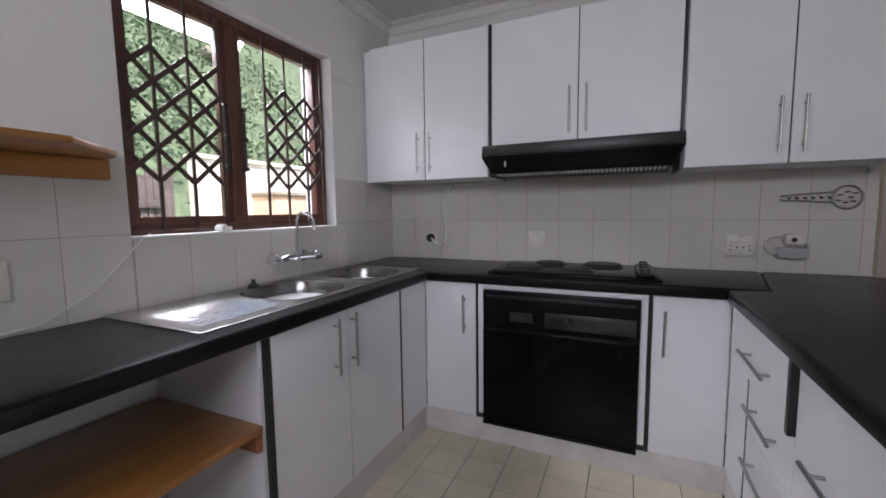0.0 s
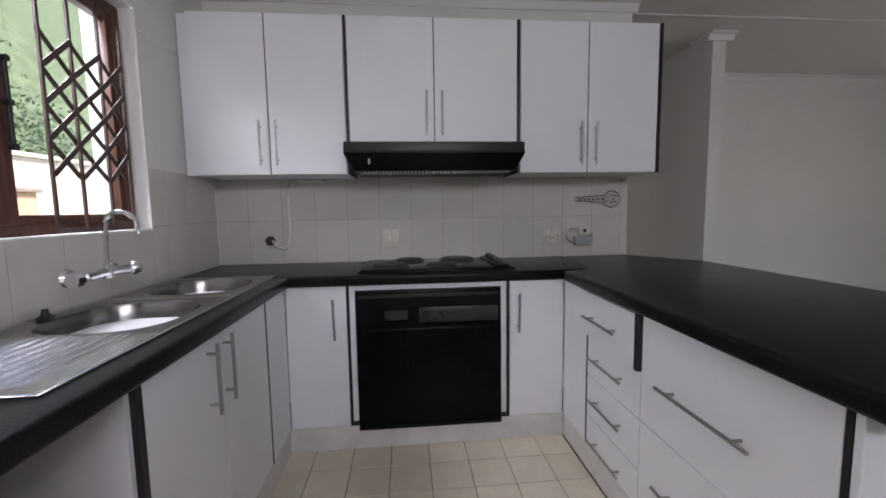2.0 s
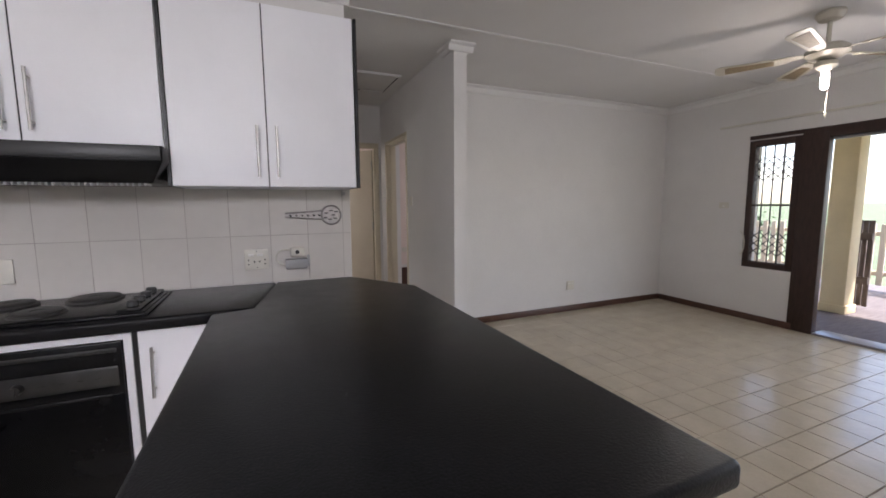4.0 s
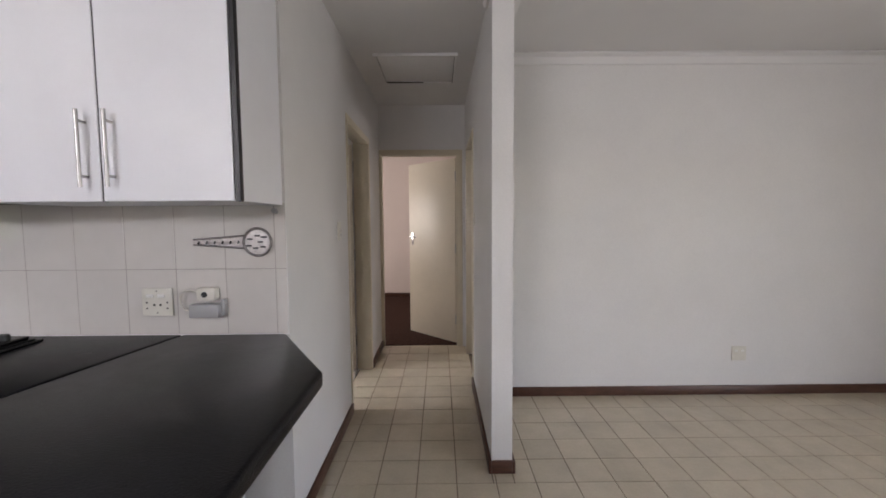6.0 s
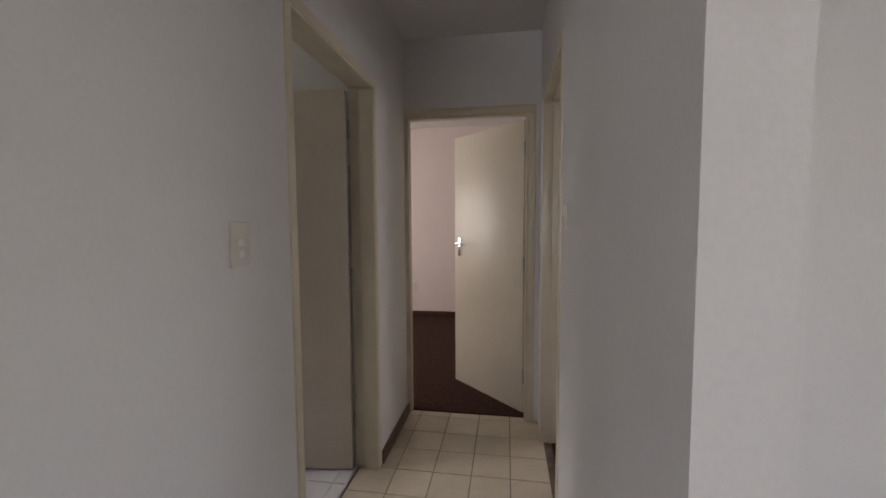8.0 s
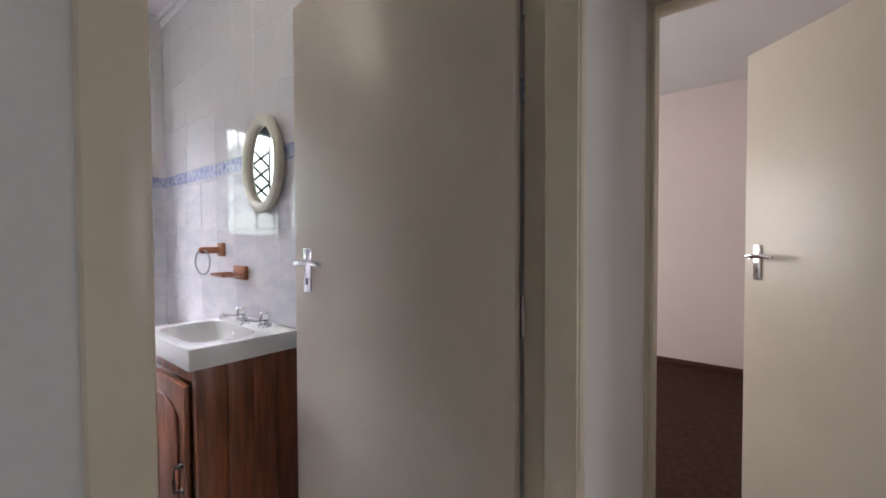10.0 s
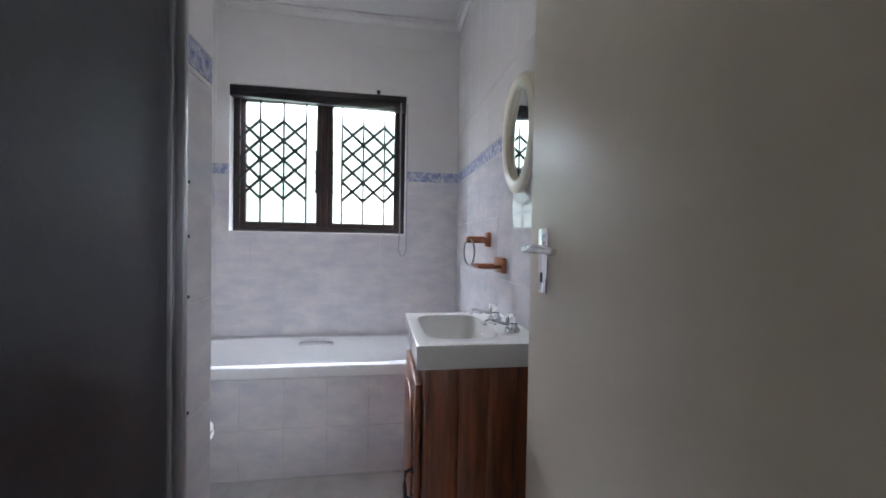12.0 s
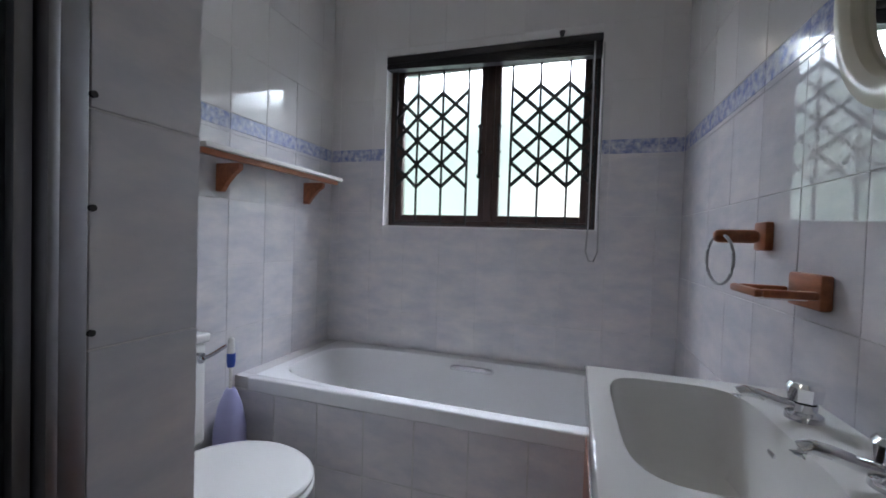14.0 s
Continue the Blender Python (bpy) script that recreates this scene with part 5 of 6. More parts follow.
for x in (1.168, 1.378):
    tp = thing("basin_tap", (x, 1.915, VZ), "chrome pillar tap with a faceted knob on the basin", "tap", "basin taps")
    part("body", lathe([(0.027, VZ + 0.0005), (0.026, VZ + 0.010), (0.018, VZ + 0.015), (0.018, VZ + 0.028)], x, 1.915, 20), M_CHROME, tp)
    bm = bmesh.new()
    tube(bm, [(x, 1.912, VZ + 0.02), (x - 0.004, 1.88, VZ + 0.024), (x - 0.008, 1.85, VZ + 0.032), (x - 0.01, 1.833, VZ + 0.034), (x - 0.011, 1.823, VZ + 0.030), (x - 0.011, 1.819, VZ + 0.021)], 0.0095, 12)
    part("spout", bm, M_CHROME, tp, "chrome spout")
    part("knob", lathe([(0.016, VZ + 0.028), (0.024, VZ + 0.033), (0.027, VZ + 0.056), (0.021, VZ + 0.063), (0.004, VZ + 0.065)], x, 1.915, 8), M_CHROME, tp, "faceted chrome knob")

# mirror on the wall
mi = thing("oval_mirror", (1.29, BY1, 1.57), "oval wall mirror in a cream moulded frame", "mirror")


def oval(bm, cx, cz, a, b, y, r, n=56, k=10, squash=0.55):
    rings = []
    for i in range(n):
        t = i * math.tau / n
        c, s = math.cos(t), math.sin(t)
        rings.append([bm.verts.new((cx + (a + r * math.cos(q)) * c, y - r * squash * math.sin(q), cz + (b + r * math.cos(q)) * s)) for q in [j * math.tau / k for j in range(k)]])
    for i in range(n):
        p, q = rings[i], rings[(i + 1) % n]
        for j in range(k):
            bm.faces.new((p[j], p[(j + 1) % k], q[(j + 1) % k], q[j]))
    return bm


MCX, MCZ, MA, MB = 1.29, 1.575, 0.144, 0.192
part("frame", oval(bmesh.new(), MCX, MCZ, MA, MB, BY1 - 0.022, 0.026, squash=0.8), mat("cream_mirror_frame", (0.66, 0.62, 0.50), 0.3, var=0.05), mi)
part("backing", prism([(MCX + MA * math.cos(k * math.tau / 48), MCZ + MB * math.sin(k * math.tau / 48)) for k in range(48)], BY1 - 0.012, BY1 - 0.0005, 0, 1, "y"), M_PORC, mi)
part("glass", prism([(MCX + MA * math.cos(k * math.tau / 48), MCZ + MB * math.sin(k * math.tau / 48)) for k in range(48)], BY1 - 0.018, BY1 - 0.0125, 0, 1, "y"), M_MIRROR, mi, "silvered mirror glass")

# towel ring and soap dish
tr = thing("towel_ring", (0.84, BY1, 1.19), "teak wall bracket with a grey towel ring", "towel ring")
part("rose", box(0.80, 0.865, BY1 - 0.02, BY1 - 0.0005, 1.155, 1.225, 0.006), M_TEAK, tr)
part("arm", box(0.812, 0.850, BY1 - 0.115, BY1 - 0.0205, 1.172, 1.205, 0.012, 3), M_TEAK, tr)
bm = bmesh.new()
pts = [(0.831 + 0.058 * math.sin(a), BY1 - 0.10 + 0.012 * math.sin(a), 1.13 + 0.062 * math.cos(a)) for a in [k * math.tau / 24 for k in range(25)]]
tube(bm, pts, 0.004, 8)
part("ring", bm, M_GREYPLAST, tr, "grey plastic ring")
sd = thing("soap_dish", (1.05, BY1, 1.08), "teak wall bracket holding a wooden soap dish frame", "soap dish")
part("rose", box(0.985, 1.105, BY1 - 0.022, BY1 - 0.0005, 1.048, 1.115, 0.006), M_TEAK, sd)
bm = bmesh.new()
for b in ((0.975, 1.105, -0.122, -0.108), (0.975, 0.992, -0.108, -0.022), (1.088, 1.105, -0.108, -0.022)):
    bx(bm, b[0], b[1], BY1 + b[2], BY1 + b[3] + 0.0005, 1.068, 1.084, 0.005)
part("tray_frame", bm, M_TEAK, sd)
part("glass_dish", box(0.993, 1.087, BY1 - 0.107, BY1 - 0.03, 1.064, 1.072, 0.003), M_PORC, sd)

# wall shelf above the toilet
ws = thing("wall_shelf", (0.5, BY0, 1.4), "white shelf board on two shaped teak brackets", "shelf")
part("board", prism([(0.02, BY0), (0.95, BY0), (0.95, 0.335), (0.10, 0.335), (0.02, 0.26)], 1.447, 1.465, 0.004), M_PORC, ws)
part("apron", box(0.12, 0.95, 0.30, 0.318, 1.425, 1.4465, 0.002), M_TEAK, ws)
for x in (0.22, 0.76):
    prof = [(BY0 + 0.0005, 1.315), (BY0 + 0.03, 1.315), (BY0 + 0.05, 1.345), (BY0 + 0.085, 1.38), (BY0 + 0.115, 1.40), (BY0 + 0.115, 1.424), (BY0 + 0.0005, 1.424)]
    part("bracket", prism(prof, x - 0.012, x + 0.012, 0.002, 1, "x"), M_TEAK, ws)

# toilet
wc = thing("toilet", (1.04, 0.5, 0), "white porcelain toilet with closed lid and chrome flush lever", "toilet")


def egg(cx, y0, y1, w, z, n=40):
    out = []
    for i in range(n):
        t = i * math.tau / n
        k = 1.0 if math.sin(t) > 0 else 0.92
        out.append((cx + w * math.cos(t), (y0 + y1) / 2 + (y1 - y0) / 2 * math.sin(t) * k, z))
    return out


bm = bmesh.new()
rings = [egg(1.04, y0, y1, w, z) for y0, y1, w, z in ((0.30, 0.66, 0.11, 0.0005), (0.30, 0.65, 0.10, 0.12), (0.28, 0.70, 0.13, 0.24), (0.27, 0.78, 0.17, 0.33), (0.27, 0.80, 0.178, 0.385), (0.28, 0.79, 0.15, 0.388))]
rv = [[bm.verts.new(p) for p in r] for r in rings]
for p, q in zip(rv, rv[1:]):
    for i in range(40):
        bm.faces.new((p[i], p[(i + 1) % 40], q[(i + 1) % 40], q[i]))
bm.faces.new(rv[0]), bm.faces.new(rv[-1])
part("bowl", bm, M_PORC, wc)
for nm, z0, z1, y1, w in (("seat", 0.389, 0.409, 0.825, 0.188), ("lid", 0.410, 0.432, 0.822, 0.186)):
    bm = bmesh.new()
    rr = [egg(1.04, 0.35, y1 - d, w - d, z) for d, z in ((0.004, z0), (0.0, z0 + 0.006), (0.0, z1 - 0.008), (0.006, z1 - 0.002), (0.02, z1), (0.1, z1 + 0.002))]
    rv = [[bm.verts.new(p) for p in r] for r in rr]
    for p, q in zip(rv, rv[1:]):
        for i in range(40):
            bm.faces.new((p[i], p[(i + 1) % 40], q[(i + 1) % 40], q[i]))
    bm.faces.new(rv[0]), bm.faces.new(rv[-1])
    part(nm, bm, M_PORC, wc)
ci = part("cistern", box(0.935, 1.285, BY0 + 0.003, 0.345, 0.42, 0.775, 0.02, 3), M_PORC, wc)
part("cistern_lid", box(0.928, 1.292, BY0 + 0.003, 0.352, 0.776, 0.808, 0.01, 3), M_PORC, ci)
bm = bmesh.new()
rod(bm, (0.985, 0.3455, 0.735), (0.985, 0.372, 0.735), 0.018, 16)
tube(bm, [(0.985, 0.378, 0.735), (0.96, 0.384, 0.74), (0.905, 0.389, 0.758)], 0.007, 8)
part("flush_lever", bm, M_CHROME, ci, "chrome flush lever")
# brush
tb = thing("toilet_brush", (0.755, 0.262, 0), "lavender plastic toilet brush in a teardrop holder", "toilet brush")
M_LAV = mat("lavender_plastic", (0.42, 0.42, 0.66), 0.3, var=0.05)
part("holder", lathe([(0.05, 0.0005), (0.056, 0.1), (0.062, 0.26), (0.06, 0.38), (0.045, 0.47), (0.022, 0.53), (0.016, 0.54)], 0.755, 0.262, 24), M_LAV, tb)
part("handle", lathe([(0.007, 0.54), (0.007, 0.61), (0.012, 0.63), (0.015, 0.69), (0.012, 0.735), (0.005, 0.742)], 0.755, 0.262, 14), M_PORC, tb)
part("grip", lathe([(0.0135, 0.625), (0.0165, 0.645), (0.0165, 0.675), (0.0145, 0.68)], 0.755, 0.262, 14), mat("blue_plastic", (0.03, 0.08, 0.4), 0.35), tb, "blue grip band")

# ceiling lamp
cl = thing("ceiling_lamp", (1.36, 1.2, HB), "small round glass ceiling lamp, lit warm", "lamp")
part("base", lathe([(0.05, HB - 0.0005), (0.052, HB - 0.018), (0.042, HB - 0.024)], 1.36, 1.2, 24), M_PORC, cl)
part("bowl", lathe([(0.04, HB - 0.0245), (0.06, HB - 0.045), (0.062, HB - 0.06), (0.045, HB - 0.08), (0.02, HB - 0.088)], 1.36, 1.2, 28), glow("lit_glass_bowl", (1, 0.9, 0.72), 3), cl, "lit glass bowl")
# coat hooks behind the door
for x in (1.81,):
    hk = thing("coat_hook", (x, BY1, 2.15), "small dark coat hook on the tiles behind the door", "hook", "hooks behind the door")
    part("plate", box(x - 0.012, x + 0.012, BY1 - 0.004, BY1 - 0.0004, 2.13, 2.18, 0.001), M_BARS, hk)
    bm = bmesh.new()
    tube(bm, [(x, BY1 - 0.004, 2.14), (x, BY1 - 0.03, 2.13), (x, BY1 - 0.042, 2.145), (x, BY1 - 0.042, 2.165)], 0.0045, 8)
    part("prong", bm, M_BARS, hk)

# shower
nib = wall("wall_shower_nib", [(1.568, 1.703, BY0, 1.018, -0.004, HB)])
scr = thing("shower_screen", (2.13, 0.99, 0), "grey aluminium shower door with dark textured glass", "shower screen")
for x0, x1, y0, y1 in ((1.704, 1.733, 0.975, 1.024), (1.735, 1.747, 0.985, 1.034), (2.545, 2.573, 0.975, 1.024)):
    part("post", box(x0, x1, y0, y1, 0.06, 1.98, 0.004), M_ALU, scr)
part("post", box(1.749, 1.765, 0.992, 1.018, 0.10, 1.94, 0.004), M_ALU, scr)
part("head_rail", box(1.704, 2.573, 0.975, 1.024, 1.981, 2.02, 0.004), M_ALU, scr)
part("foot_rail", box(1.704, 2.573, 0.975, 1.024, 0.0, 0.059, 0.004), M_ALU, scr)
part("glass_panel", box(1.766, 2.544, 1.002, 1.008, 0.06, 1.98), M_SHOWER, scr, "dark textured glass panel")
solo("shower_tray", box(1.707, 2.57, BY0 + 0.002, 0.97, 0.0, 0.05, 0.01, 3), M_ACRYL, "white shower tray behind the glass", "shower tray")
for z in (0.75, 1.02, 1.16, 1.285):
    bm = bmesh.new()
    rod(bm, (1.7, 1.02, z + 0.02), (1.7, 1.024, z + 0.02), 0.004, 8)
    solo("tile_screw", bm, M_BARS, "small dark screw head beside the shower frame", "screw", "shower frame screws")

# ---- outside ----
M_LAWN = mat("lawn", (0.12, 0.16, 0.08), 0.9, var=0.35, scale=2.5, fine=0.3, bscale=40, bump=0.6)
M_LEAF = mat("leaves", (0.065, 0.09, 0.05), 0.6, var=0.5, scale=1.4, fine=0.2, bscale=9)
M_LEAF2 = mat("pale_leaves", (0.11, 0.17, 0.085), 0.6, var=0.4, scale=1.4, fine=0.2, bscale=9)
M_BARK = mat("bark", (0.09, 0.065, 0.045), 0.9, var=0.4, scale=12, bump=0.6, bscale=30)
M_STONE = mat("hill_stone", (0.32, 0.26, 0.20), 0.9, var=0.3, scale=4, bump=0.5, bscale=30)
M_PEACH = mat("peach_wall_paint", (0.62, 0.42, 0.27), 0.85, var=0.08, scale=2, bump=0.3, bscale=40)
M_PALE = mat("pale_wall_paint", (0.72, 0.64, 0.52), 0.85, var=0.06, scale=2, bump=0.3, bscale=40)
M_DECK = mat("weathered_deck", (0.13, 0.11, 0.11), 0.7, var=0.25, scale=4, stretch=(1, 8, 1), bump=0.3, bscale=60)
M_GATE = mat("grey_brown_gate_wood", (0.11, 0.085, 0.075), 0.8, var=0.3, scale=8, stretch=(4, 4, 0.6))

# one ground sheet, with a bank that rises behind the kitchen
v, f = [], []
xs = [-400, -120, -60, -40, -30, -24, -20, -17, -15, -13, -11.5, -10, -9, -8, -7, -6, -5, -4.5, -4, -3, -1.5, -0.24, 8, 16, 40, 120, 400]
ys = [-400, -120, -50, -30, -20, -15, -11, -8, -6, -4, -2, 0, 2, 4, 6, 8, 11, 15, 20, 30, 50, 120, 400]
for x in xs:
    for y in ys:
        rise = max(0.0, -4.6 - x)
        z = -0.25 + min(16.0, 1.05 * rise) * (1 if x > -60 else 1.0)
        if 1 < rise < 40:
            z += 0.35 * noise.noise(Vector((x * 0.4, y * 0.4, 0)))
        v.append((x, y, z))
ny = len(ys)
for i in range(len(xs) - 1):
    for j in range(ny - 1):
        f.append((i * ny + j, (i + 1) * ny + j, (i + 1) * ny + j + 1, i * ny + j + 1))
me = bpy.data.meshes.new("ground")
me.from_pydata(v, [], f)
me.materials.append(M_LAWN)
tagged(new("ground", me), kind="structure")


def bank_z(x):
    return -0.25 + min(16.0, 1.05 * max(0.0, -4.6 - x))


def leaf_cloud(rnd, centres, count, size, spread):
    """Many small leaves scattered about centres: vertices and faces."""
    vv, ff = [], []
    for c in centres:
        for _ in range(count):
            d = Vector((rnd.gauss(0, 1), rnd.gauss(0, 1), rnd.gauss(0, 0.75))) * spread
            p = Vector(c) + d
            n = Vector((rnd.uniform(-1, 1), rnd.uniform(-1, 1), rnd.uniform(0.1, 1))).normalized()
            u = n.orthogonal().normalized()
            u.rotate(Matrix.Rotation(rnd.uniform(0, 6.28), 3, n))
            w = n.cross(u)
            s = size * rnd.uniform(0.6, 1.4)
            k = len(vv)
            vv += [p - u * s, p + w * s * 0.45, p + u * s, p - w * s * 0.45]
            ff.append((k, k + 1, k + 2, k + 3))
    return vv, ff


def leaves(name, rnd, centres, count, size, spread, material, parent=None, label="", category="", group="", kind=""):
    vv, ff = leaf_cloud(rnd, centres, count, size, spread)
    me = bpy.data.meshes.new(name)
    me.from_pydata([tuple(p) for p in vv], [], ff)
    me.materials.append(material)
    ob = new(name, me)
    if parent:
        under(ob, parent)
    return tagged(ob, label, category, group, kind)


rnd = random.Random(5)
under_c = []
for _ in range(360):
    x = rnd.uniform(-17, -6.8)
    under_c.append((x, rnd.uniform(-6, 9), bank_z(x) + rnd.uniform(0.05, 0.35)))
leaves("bank_shrubs", rnd, under_c, 110, 0.07, 0.42, M_LEAF2, label="low green shrubs covering the bank", category="shrubs", kind="stuff")
for k in range(9):
    x, y = rnd.uniform(-14.5, -10.5), -4.5 + 1.5 * k + rnd.uniform(-0.5, 0.5)
    zb = bank_z(x) - 0.2
    h = rnd.uniform(3.0, 4.6)
    t = thing("tree", (x, y, zb), "leafy green tree on the steep bank", "tree", "trees on the bank")
    bm = bmesh.new()
    lean = Vector((rnd.uniform(-0.3, 0.3), rnd.uniform(-0.3, 0.3), h))
    base = Vector((x, y, zb))
    rod(bm, base, base + lean * 0.6, 0.16, 9, 0.10)
    tips = []
    for j in range(6):
        a = base + lean * rnd.uniform(0.35, 0.6)
        b = a + Vector((rnd.uniform(-1.3, 1.3), rnd.uniform(-1.3, 1.3), rnd.uniform(0.6, 1.8)))
        rod(bm, a, b, 0.06, 6, 0.02)
        tips += [b, a.lerp(b, 0.6)]
    part("trunk", bm, M_BARK, t)
    leaves("crown", rnd, tips + [base + lean * 0.8], 260, 0.10, 0.5, M_LEAF, t)
for k in range(9):
    x, y = rnd.uniform(-12.5, -7.5), rnd.uniform(-4, 7)
    bm = bmesh.new()
    bmesh.ops.create_icosphere(bm, subdivisions=2, radius=rnd.uniform(0.25, 0.5))
    for q in bm.verts:
        q.co *= 1 + 0.35 * noise.noise(q.co * 3 + Vector((k, 0, 0)))
    bm.transform(Matrix.Translation((x, y, bank_z(x) + 0.3)) @ Matrix.Diagonal((1, 1, 0.7, 1)))
    solo("boulder", bm, M_STONE, "brown boulder half sunk in the planted bank", "boulder", "boulders on the bank")
# yard wall with coping, low block and slatted gate
yw = thing("yard_wall", (-3.6, 3, -0.25), "pale painted garden wall with a plain coping", "garden wall")
part("wall_body", box(-3.75, -3.55, 0.95, 12, -0.25, 1.95, 0.006), M_PALE, yw)
part("coping", box(-3.79, -3.51, 0.93, 12, 1.951, 2.01, 0.01), M_PALE, yw)
lb = thing("braai_block", (-3.3, 2.1, -0.25), "low peach painted block against the garden wall", "masonry block")
part("block", box(-3.54, -3.1, 1.8, 2.5, -0.25, 1.48, 0.008), M_PEACH, lb)
part("slab", box(-3.54, -3.06, 1.76, 2.54, 1.481, 1.53, 0.006), M_STONE, lb)
gt = thing("garden_gate", (-3.6, 0.3, -0.25), "brown slatted wooden garden gate", "gate")
for k in range(6):
    part("slat", box(-3.66, -3.63, 0.02 + 0.085 * k, 0.095 + 0.085 * k, -0.2, 1.72 + 0.05 * math.sin(k * 1.7), 0.004), M_GATE, gt)
for z in (0.1, 1.3):
    part("rail", box(-3.629, -3.59, 0.02, 0.53, z, z + 0.09, 0.004), M_GATE, gt)
part("post", box(-3.70, -3.58, 0.54, 0.65, -0.25, 1.8, 0.006), M_GATE, gt)

# patio
strip("pavement_patio", LX + 0.2, 11.2, -6, 4, -0.2, -0.02, M_DECK)
pl = thing("patio_pillar", (8.6, 0.02, 0), "cream painted square patio pillar", "pillar")
M_PILLAR = mat("cream_yellow_masonry_paint", (0.64, 0.53, 0.33), 0.8, var=0.07, scale=3, bump=0.3, bscale=40)
part("shaft", box(8.5, 8.72, -0.10, 0.14, -0.02, 2.36, 0.006), M_PILLAR, pl)
part("base", box(8.48, 8.74, -0.12, 0.16, -0.0195, 0.08, 0.006), M_PILLAR, pl)
# unseen slab; its depth is set to keep the pillar in shade
solo("patio_roof", box(LX + 0.235, 9.8, -6, 4, 2.37, 2.47), M_PALE, "plain pale roof slab, unseen, that shades the patio", "roof")
pg2 = thing("patio_gate", (9.0, 0.04, 0), "weathered grey slatted patio gate standing open", "gate")
for k in range(5):
    part("slat", box(8.98 + 0.02 * k, 9.005 + 0.02 * k, -0.12 + 0.062 * k, -0.072 + 0.062 * k, 0.02, 1.09, 0.003), M_GATE, pg2)
for z in (0.3, 0.85):
    part("rail", box(8.95, 8.979, -0.12, 0.18, z, z + 0.09, 0.003), M_GATE, pg2)
part("post", box(9.02, 9.1, 0.19, 0.27, -0.02, 1.12, 0.004), M_GATE, pg2)
rl = thing("patio_railing", (10.6, 0, 0), "pale wooden picket railing round the patio", "railing")
for k in range(44):
    part("picket", box(10.6, 10.625, -3.2 + 0.13 * k, -3.13 + 0.13 * k, 0.06, 0.98, 0.003), M_PALE, rl)
for z in (0.2, 0.8):
    part("rail", box(10.626, 10.66, -3.3, 2.6, z, z + 0.07, 0.003), M_PALE, rl)
far = []
rnd = random.Random(9)
for k in range(26):
    far.append((rnd.uniform(22, 26), rnd.uniform(-12, 12), rnd.uniform(-0.2, 0.7)))
leaves("far_hedge", rnd, far, 160, 0.12, 0.6, M_LEAF2, label="loose green hedge beyond the patio", category="hedge", kind="stuff")

# ---- tiles ----
P = 0.205
# kitchen walls
for_back = Matrix(((1, 0, 0, 0), (0, 0, -1, 0), (0, 1, 0, 0), (0, 0, 0, 1)))
M_KGROUT = mat("grey_kitchen_grout", (0.36, 0.33, 0.30), 0.9, var=0.25, scale=9)
strip("trim_grout_back", 0.006, WX - 0.003, 0.0009, 0.003, TOP + 0.001, 1.4265, M_KGROUT, 0)
strip("trim_grout_window", -0.003, -0.0009, -3.6, -0.006, TOP + 0.001, KW[2] - 0.004, M_KGROUT, 0)
strip("trim_grout_window", -0.003, -0.0009, -3.6, KW[0] - 0.004, KW[2] - 0.004, 1.4265, M_KGROUT, 0)
strip("trim_grout_window", -0.003, -0.0009, KW[1] + 0.004, -0.006, KW[2] - 0.004, 1.4265, M_KGROUT, 0)
tiles(w_back, for_back, cells(0.006, WX - 0.002, P, 1.217), [TOP + 0.001, 1.157, 1.427], M_KTILE)
for_left = Matrix(((0, 0, 1, 0), (-1, 0, 0, 0), (0, 1, 0, 0), (0, 0, 0, 1)))
tiles(w_kw, for_left, cells(0.0, 3.6, P, 0.13), [TOP + 0.001, 1.157, 1.427], M_KTILE, holes=[(-KW[1], -KW[0], KW[2], KW[3])])
# bathroom walls: marbled tiles, a border, white tiles above
low = cells(0.0, 1.576, 0.27, 1.02)
high = cells(1.644, HB, 0.27, 1.644)
mb = Matrix(((0, 0, 1, BX), (1, 0, 0, 0), (0, 1, 0, 0), (0, 0, 0, 1)))
mr_ = Matrix(((1, 0, 0, 0), (0, 0, -1, BY1), (0, 1, 0, 0), (0, 0, 0, 1)))
ml = Matrix(((-1, 0, 0, 0), (0, 0, 1, BY0), (0, 1, 0, 0), (0, 0, 0, 1)))
bw_hole = (BW[0], BW[1], BW[2], BW[3])
M_BORDER = mat("blue_patterned_border_tile", (0.66, 0.66, 0.68), 0.12, var=0.0, scale=38, tint=(0.16, 0.20, 0.46), fine=0.12, bscale=90)
for mtx, wl, u0, u1, ph, hl in ((mb, w_bw, BY0, BY1, 0.443, [bw_hole]), (mr_, w_bm, BX, 2.56, 0.15, []), (ml, w_back, -1.565, 0.02, -0.5, [])):
    us = cells(u0, u1, P, ph)
    tiles(wl, mtx, us, low, M_BTILE, 0.0015, holes=hl)
    tiles(wl, mtx, us, [1.576, 1.644], M_BORDER, holes=hl, name="border_tile")
    tiles(wl, mtx, us, high, M_BWHITE, 0.0015, holes=hl)
mn = Matrix(((-1, 0, 0, 0), (0, 0, 1, 1.02), (0, 1, 0, 0), (0, 0, 0, 1)))
tiles(nib, mn, [-1.703, -1.563], low, M_BTILE)
tiles(nib, mn, [-1.703, -1.563], [1.576, 1.644], M_BORDER, name="border_tile")
tiles(nib, mn, [-1.703, -1.563], high, M_BWHITE)
mn2 = Matrix(((0, 0, -1, 1.566), (-1, 0, 0, 0), (0, 1, 0, 0), (0, 0, 0, 1)))
tiles(nib, mn2, cells(-1.02, -BY0, P, -1.02), low, M_BTILE)
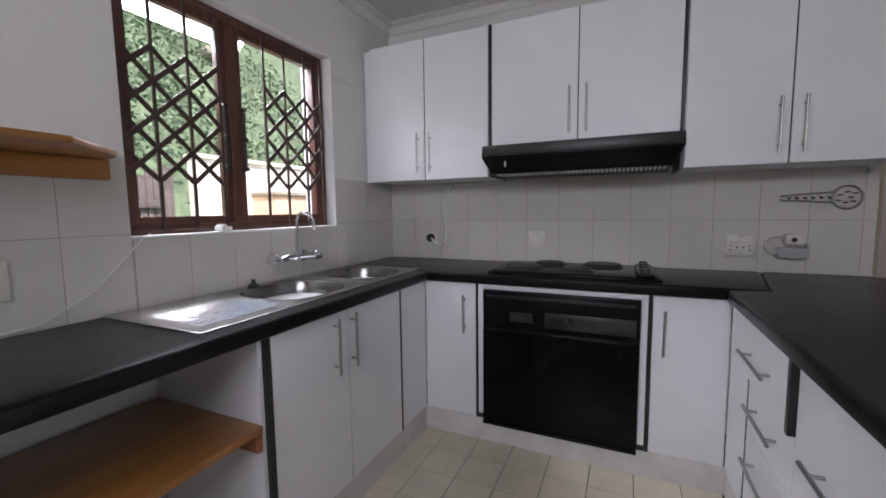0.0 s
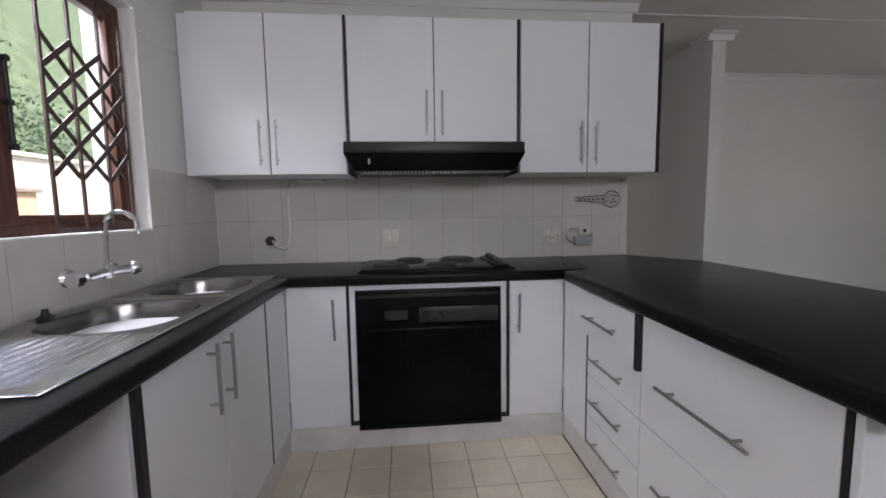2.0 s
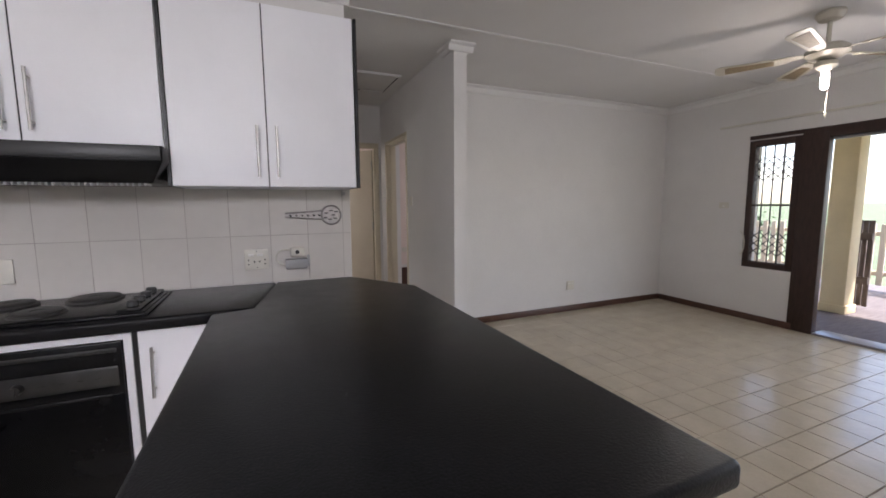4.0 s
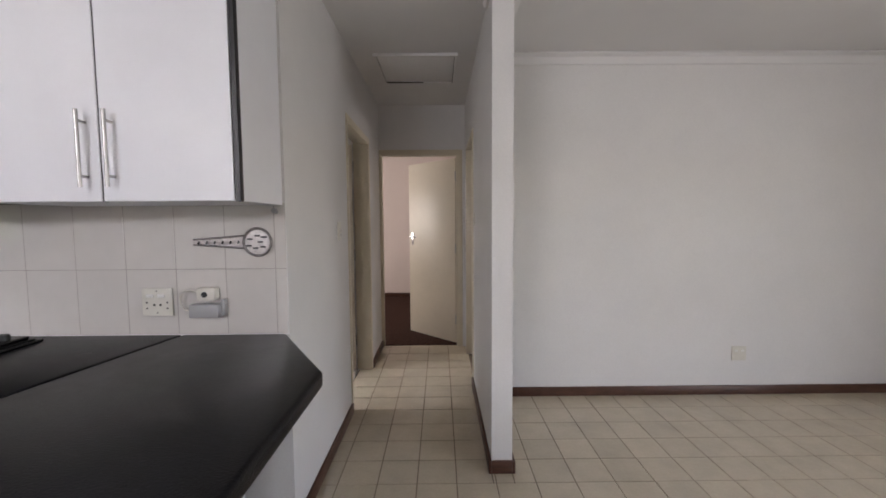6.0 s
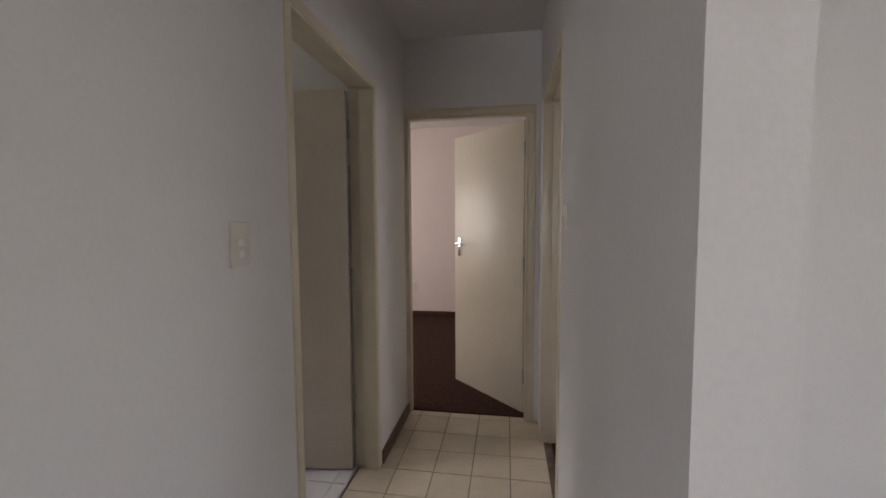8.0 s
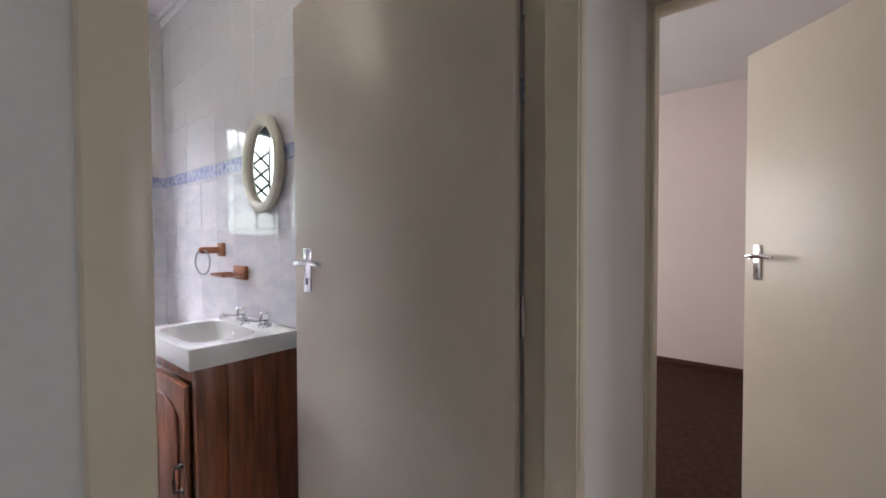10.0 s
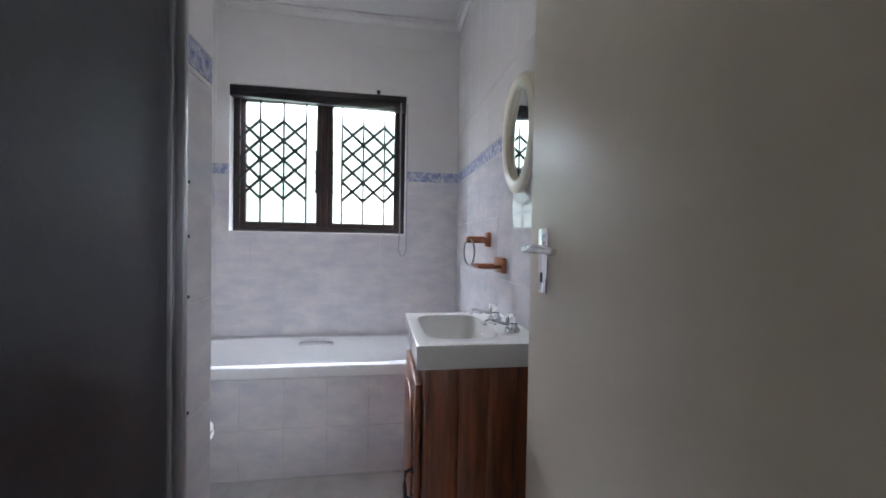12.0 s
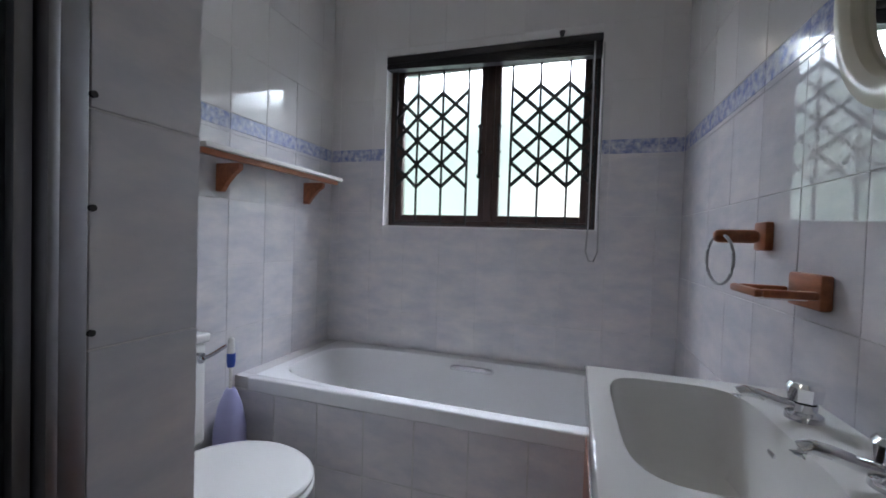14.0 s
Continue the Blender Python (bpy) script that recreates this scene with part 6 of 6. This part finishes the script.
tiles(nib, mn2, cells(-1.02, -BY0, P, -1.02), high, M_BWHITE)
# bath front and ledge
mf = Matrix(((0, 0, 1, 0.657), (1, 0, 0, 0), (0, 1, 0, 0), (0, 0, 0, 1)))
tiles(tf, mf, cells(BY0 + 0.002, BY1, P, 0.80), [0.0, 0.245, TZ - 0.057], M_BTILE, 0.005)
mt = pose(0, 0, TZ - 0.002)
tiles(tl, mt, cells(BX, 0.655, P, 0.2), [BY0, 0.26], M_BWHITE)
# bathroom floor
tiles(floor_bath, pose(0, 0, 0), cells(0.659, 2.57, P, 0.659), cells(BY0, BY1, P, 0.57), M_BFLOOR, 0.004)
# kitchen floor
tiles(floor, pose(0, 0, FZ), cells(0.53, 2.03, 0.197, 0.683), cells(-3.0, -0.56, 0.197, -0.74), M_KFLOOR, 0.004, tilt=0.12)
tile_sheet(floor, pose(0, 0, FZ), cells(0.0, 2.30, 0.197, 0.683), cells(REAR, -3.0, 0.197, -0.74), M_KFLOOR, 0.004, 0.006, lambda x, y: False)
# corridor and living room floor: the nearest as single tiles
us, vs = cells(2.55, LX, P, 3.0), cells(REAR, EY + 0.04, P, 0.735)
near_u = [u for u in us if 2.5 < u < 4.9]
near_v = [w for w in vs if -0.35 < w < 1.34]
tiles(floor, pose(0, 0, 0), near_u, near_v, M_FLOOR, 0.0045, holes=[(2.0, WX, -1, 3), (CX, CX + 0.11, 0.413, 3)], tilt=0.12)
tiles(floor, pose(0, 0, 0), [u for u in us if u < CX + 0.2], [w for w in vs if w > 1.16], M_FLOOR, 0.0045, holes=[(2.0, WX - 0.11, -1, 3), (CX + 0.05, 6, 0.413, 3), (2.5, WX, 1.16, 1.2)], tilt=0.12)
tiles(floor, pose(0, 0, 0), [WX - 0.114, us[1]], [1.133, 1.35], M_FLOOR, 0.003)
un, ux, vn, vx = near_u[0], near_u[-1], near_v[0], near_v[-1]
tile_sheet(floor, pose(0, 0, 0), us, vs, M_FLOOR, 0.0045, 0.006, lambda x, y: (un < x < ux and vn < y < vx) or y > LY or (x < WX - 0.02 and y > 0))
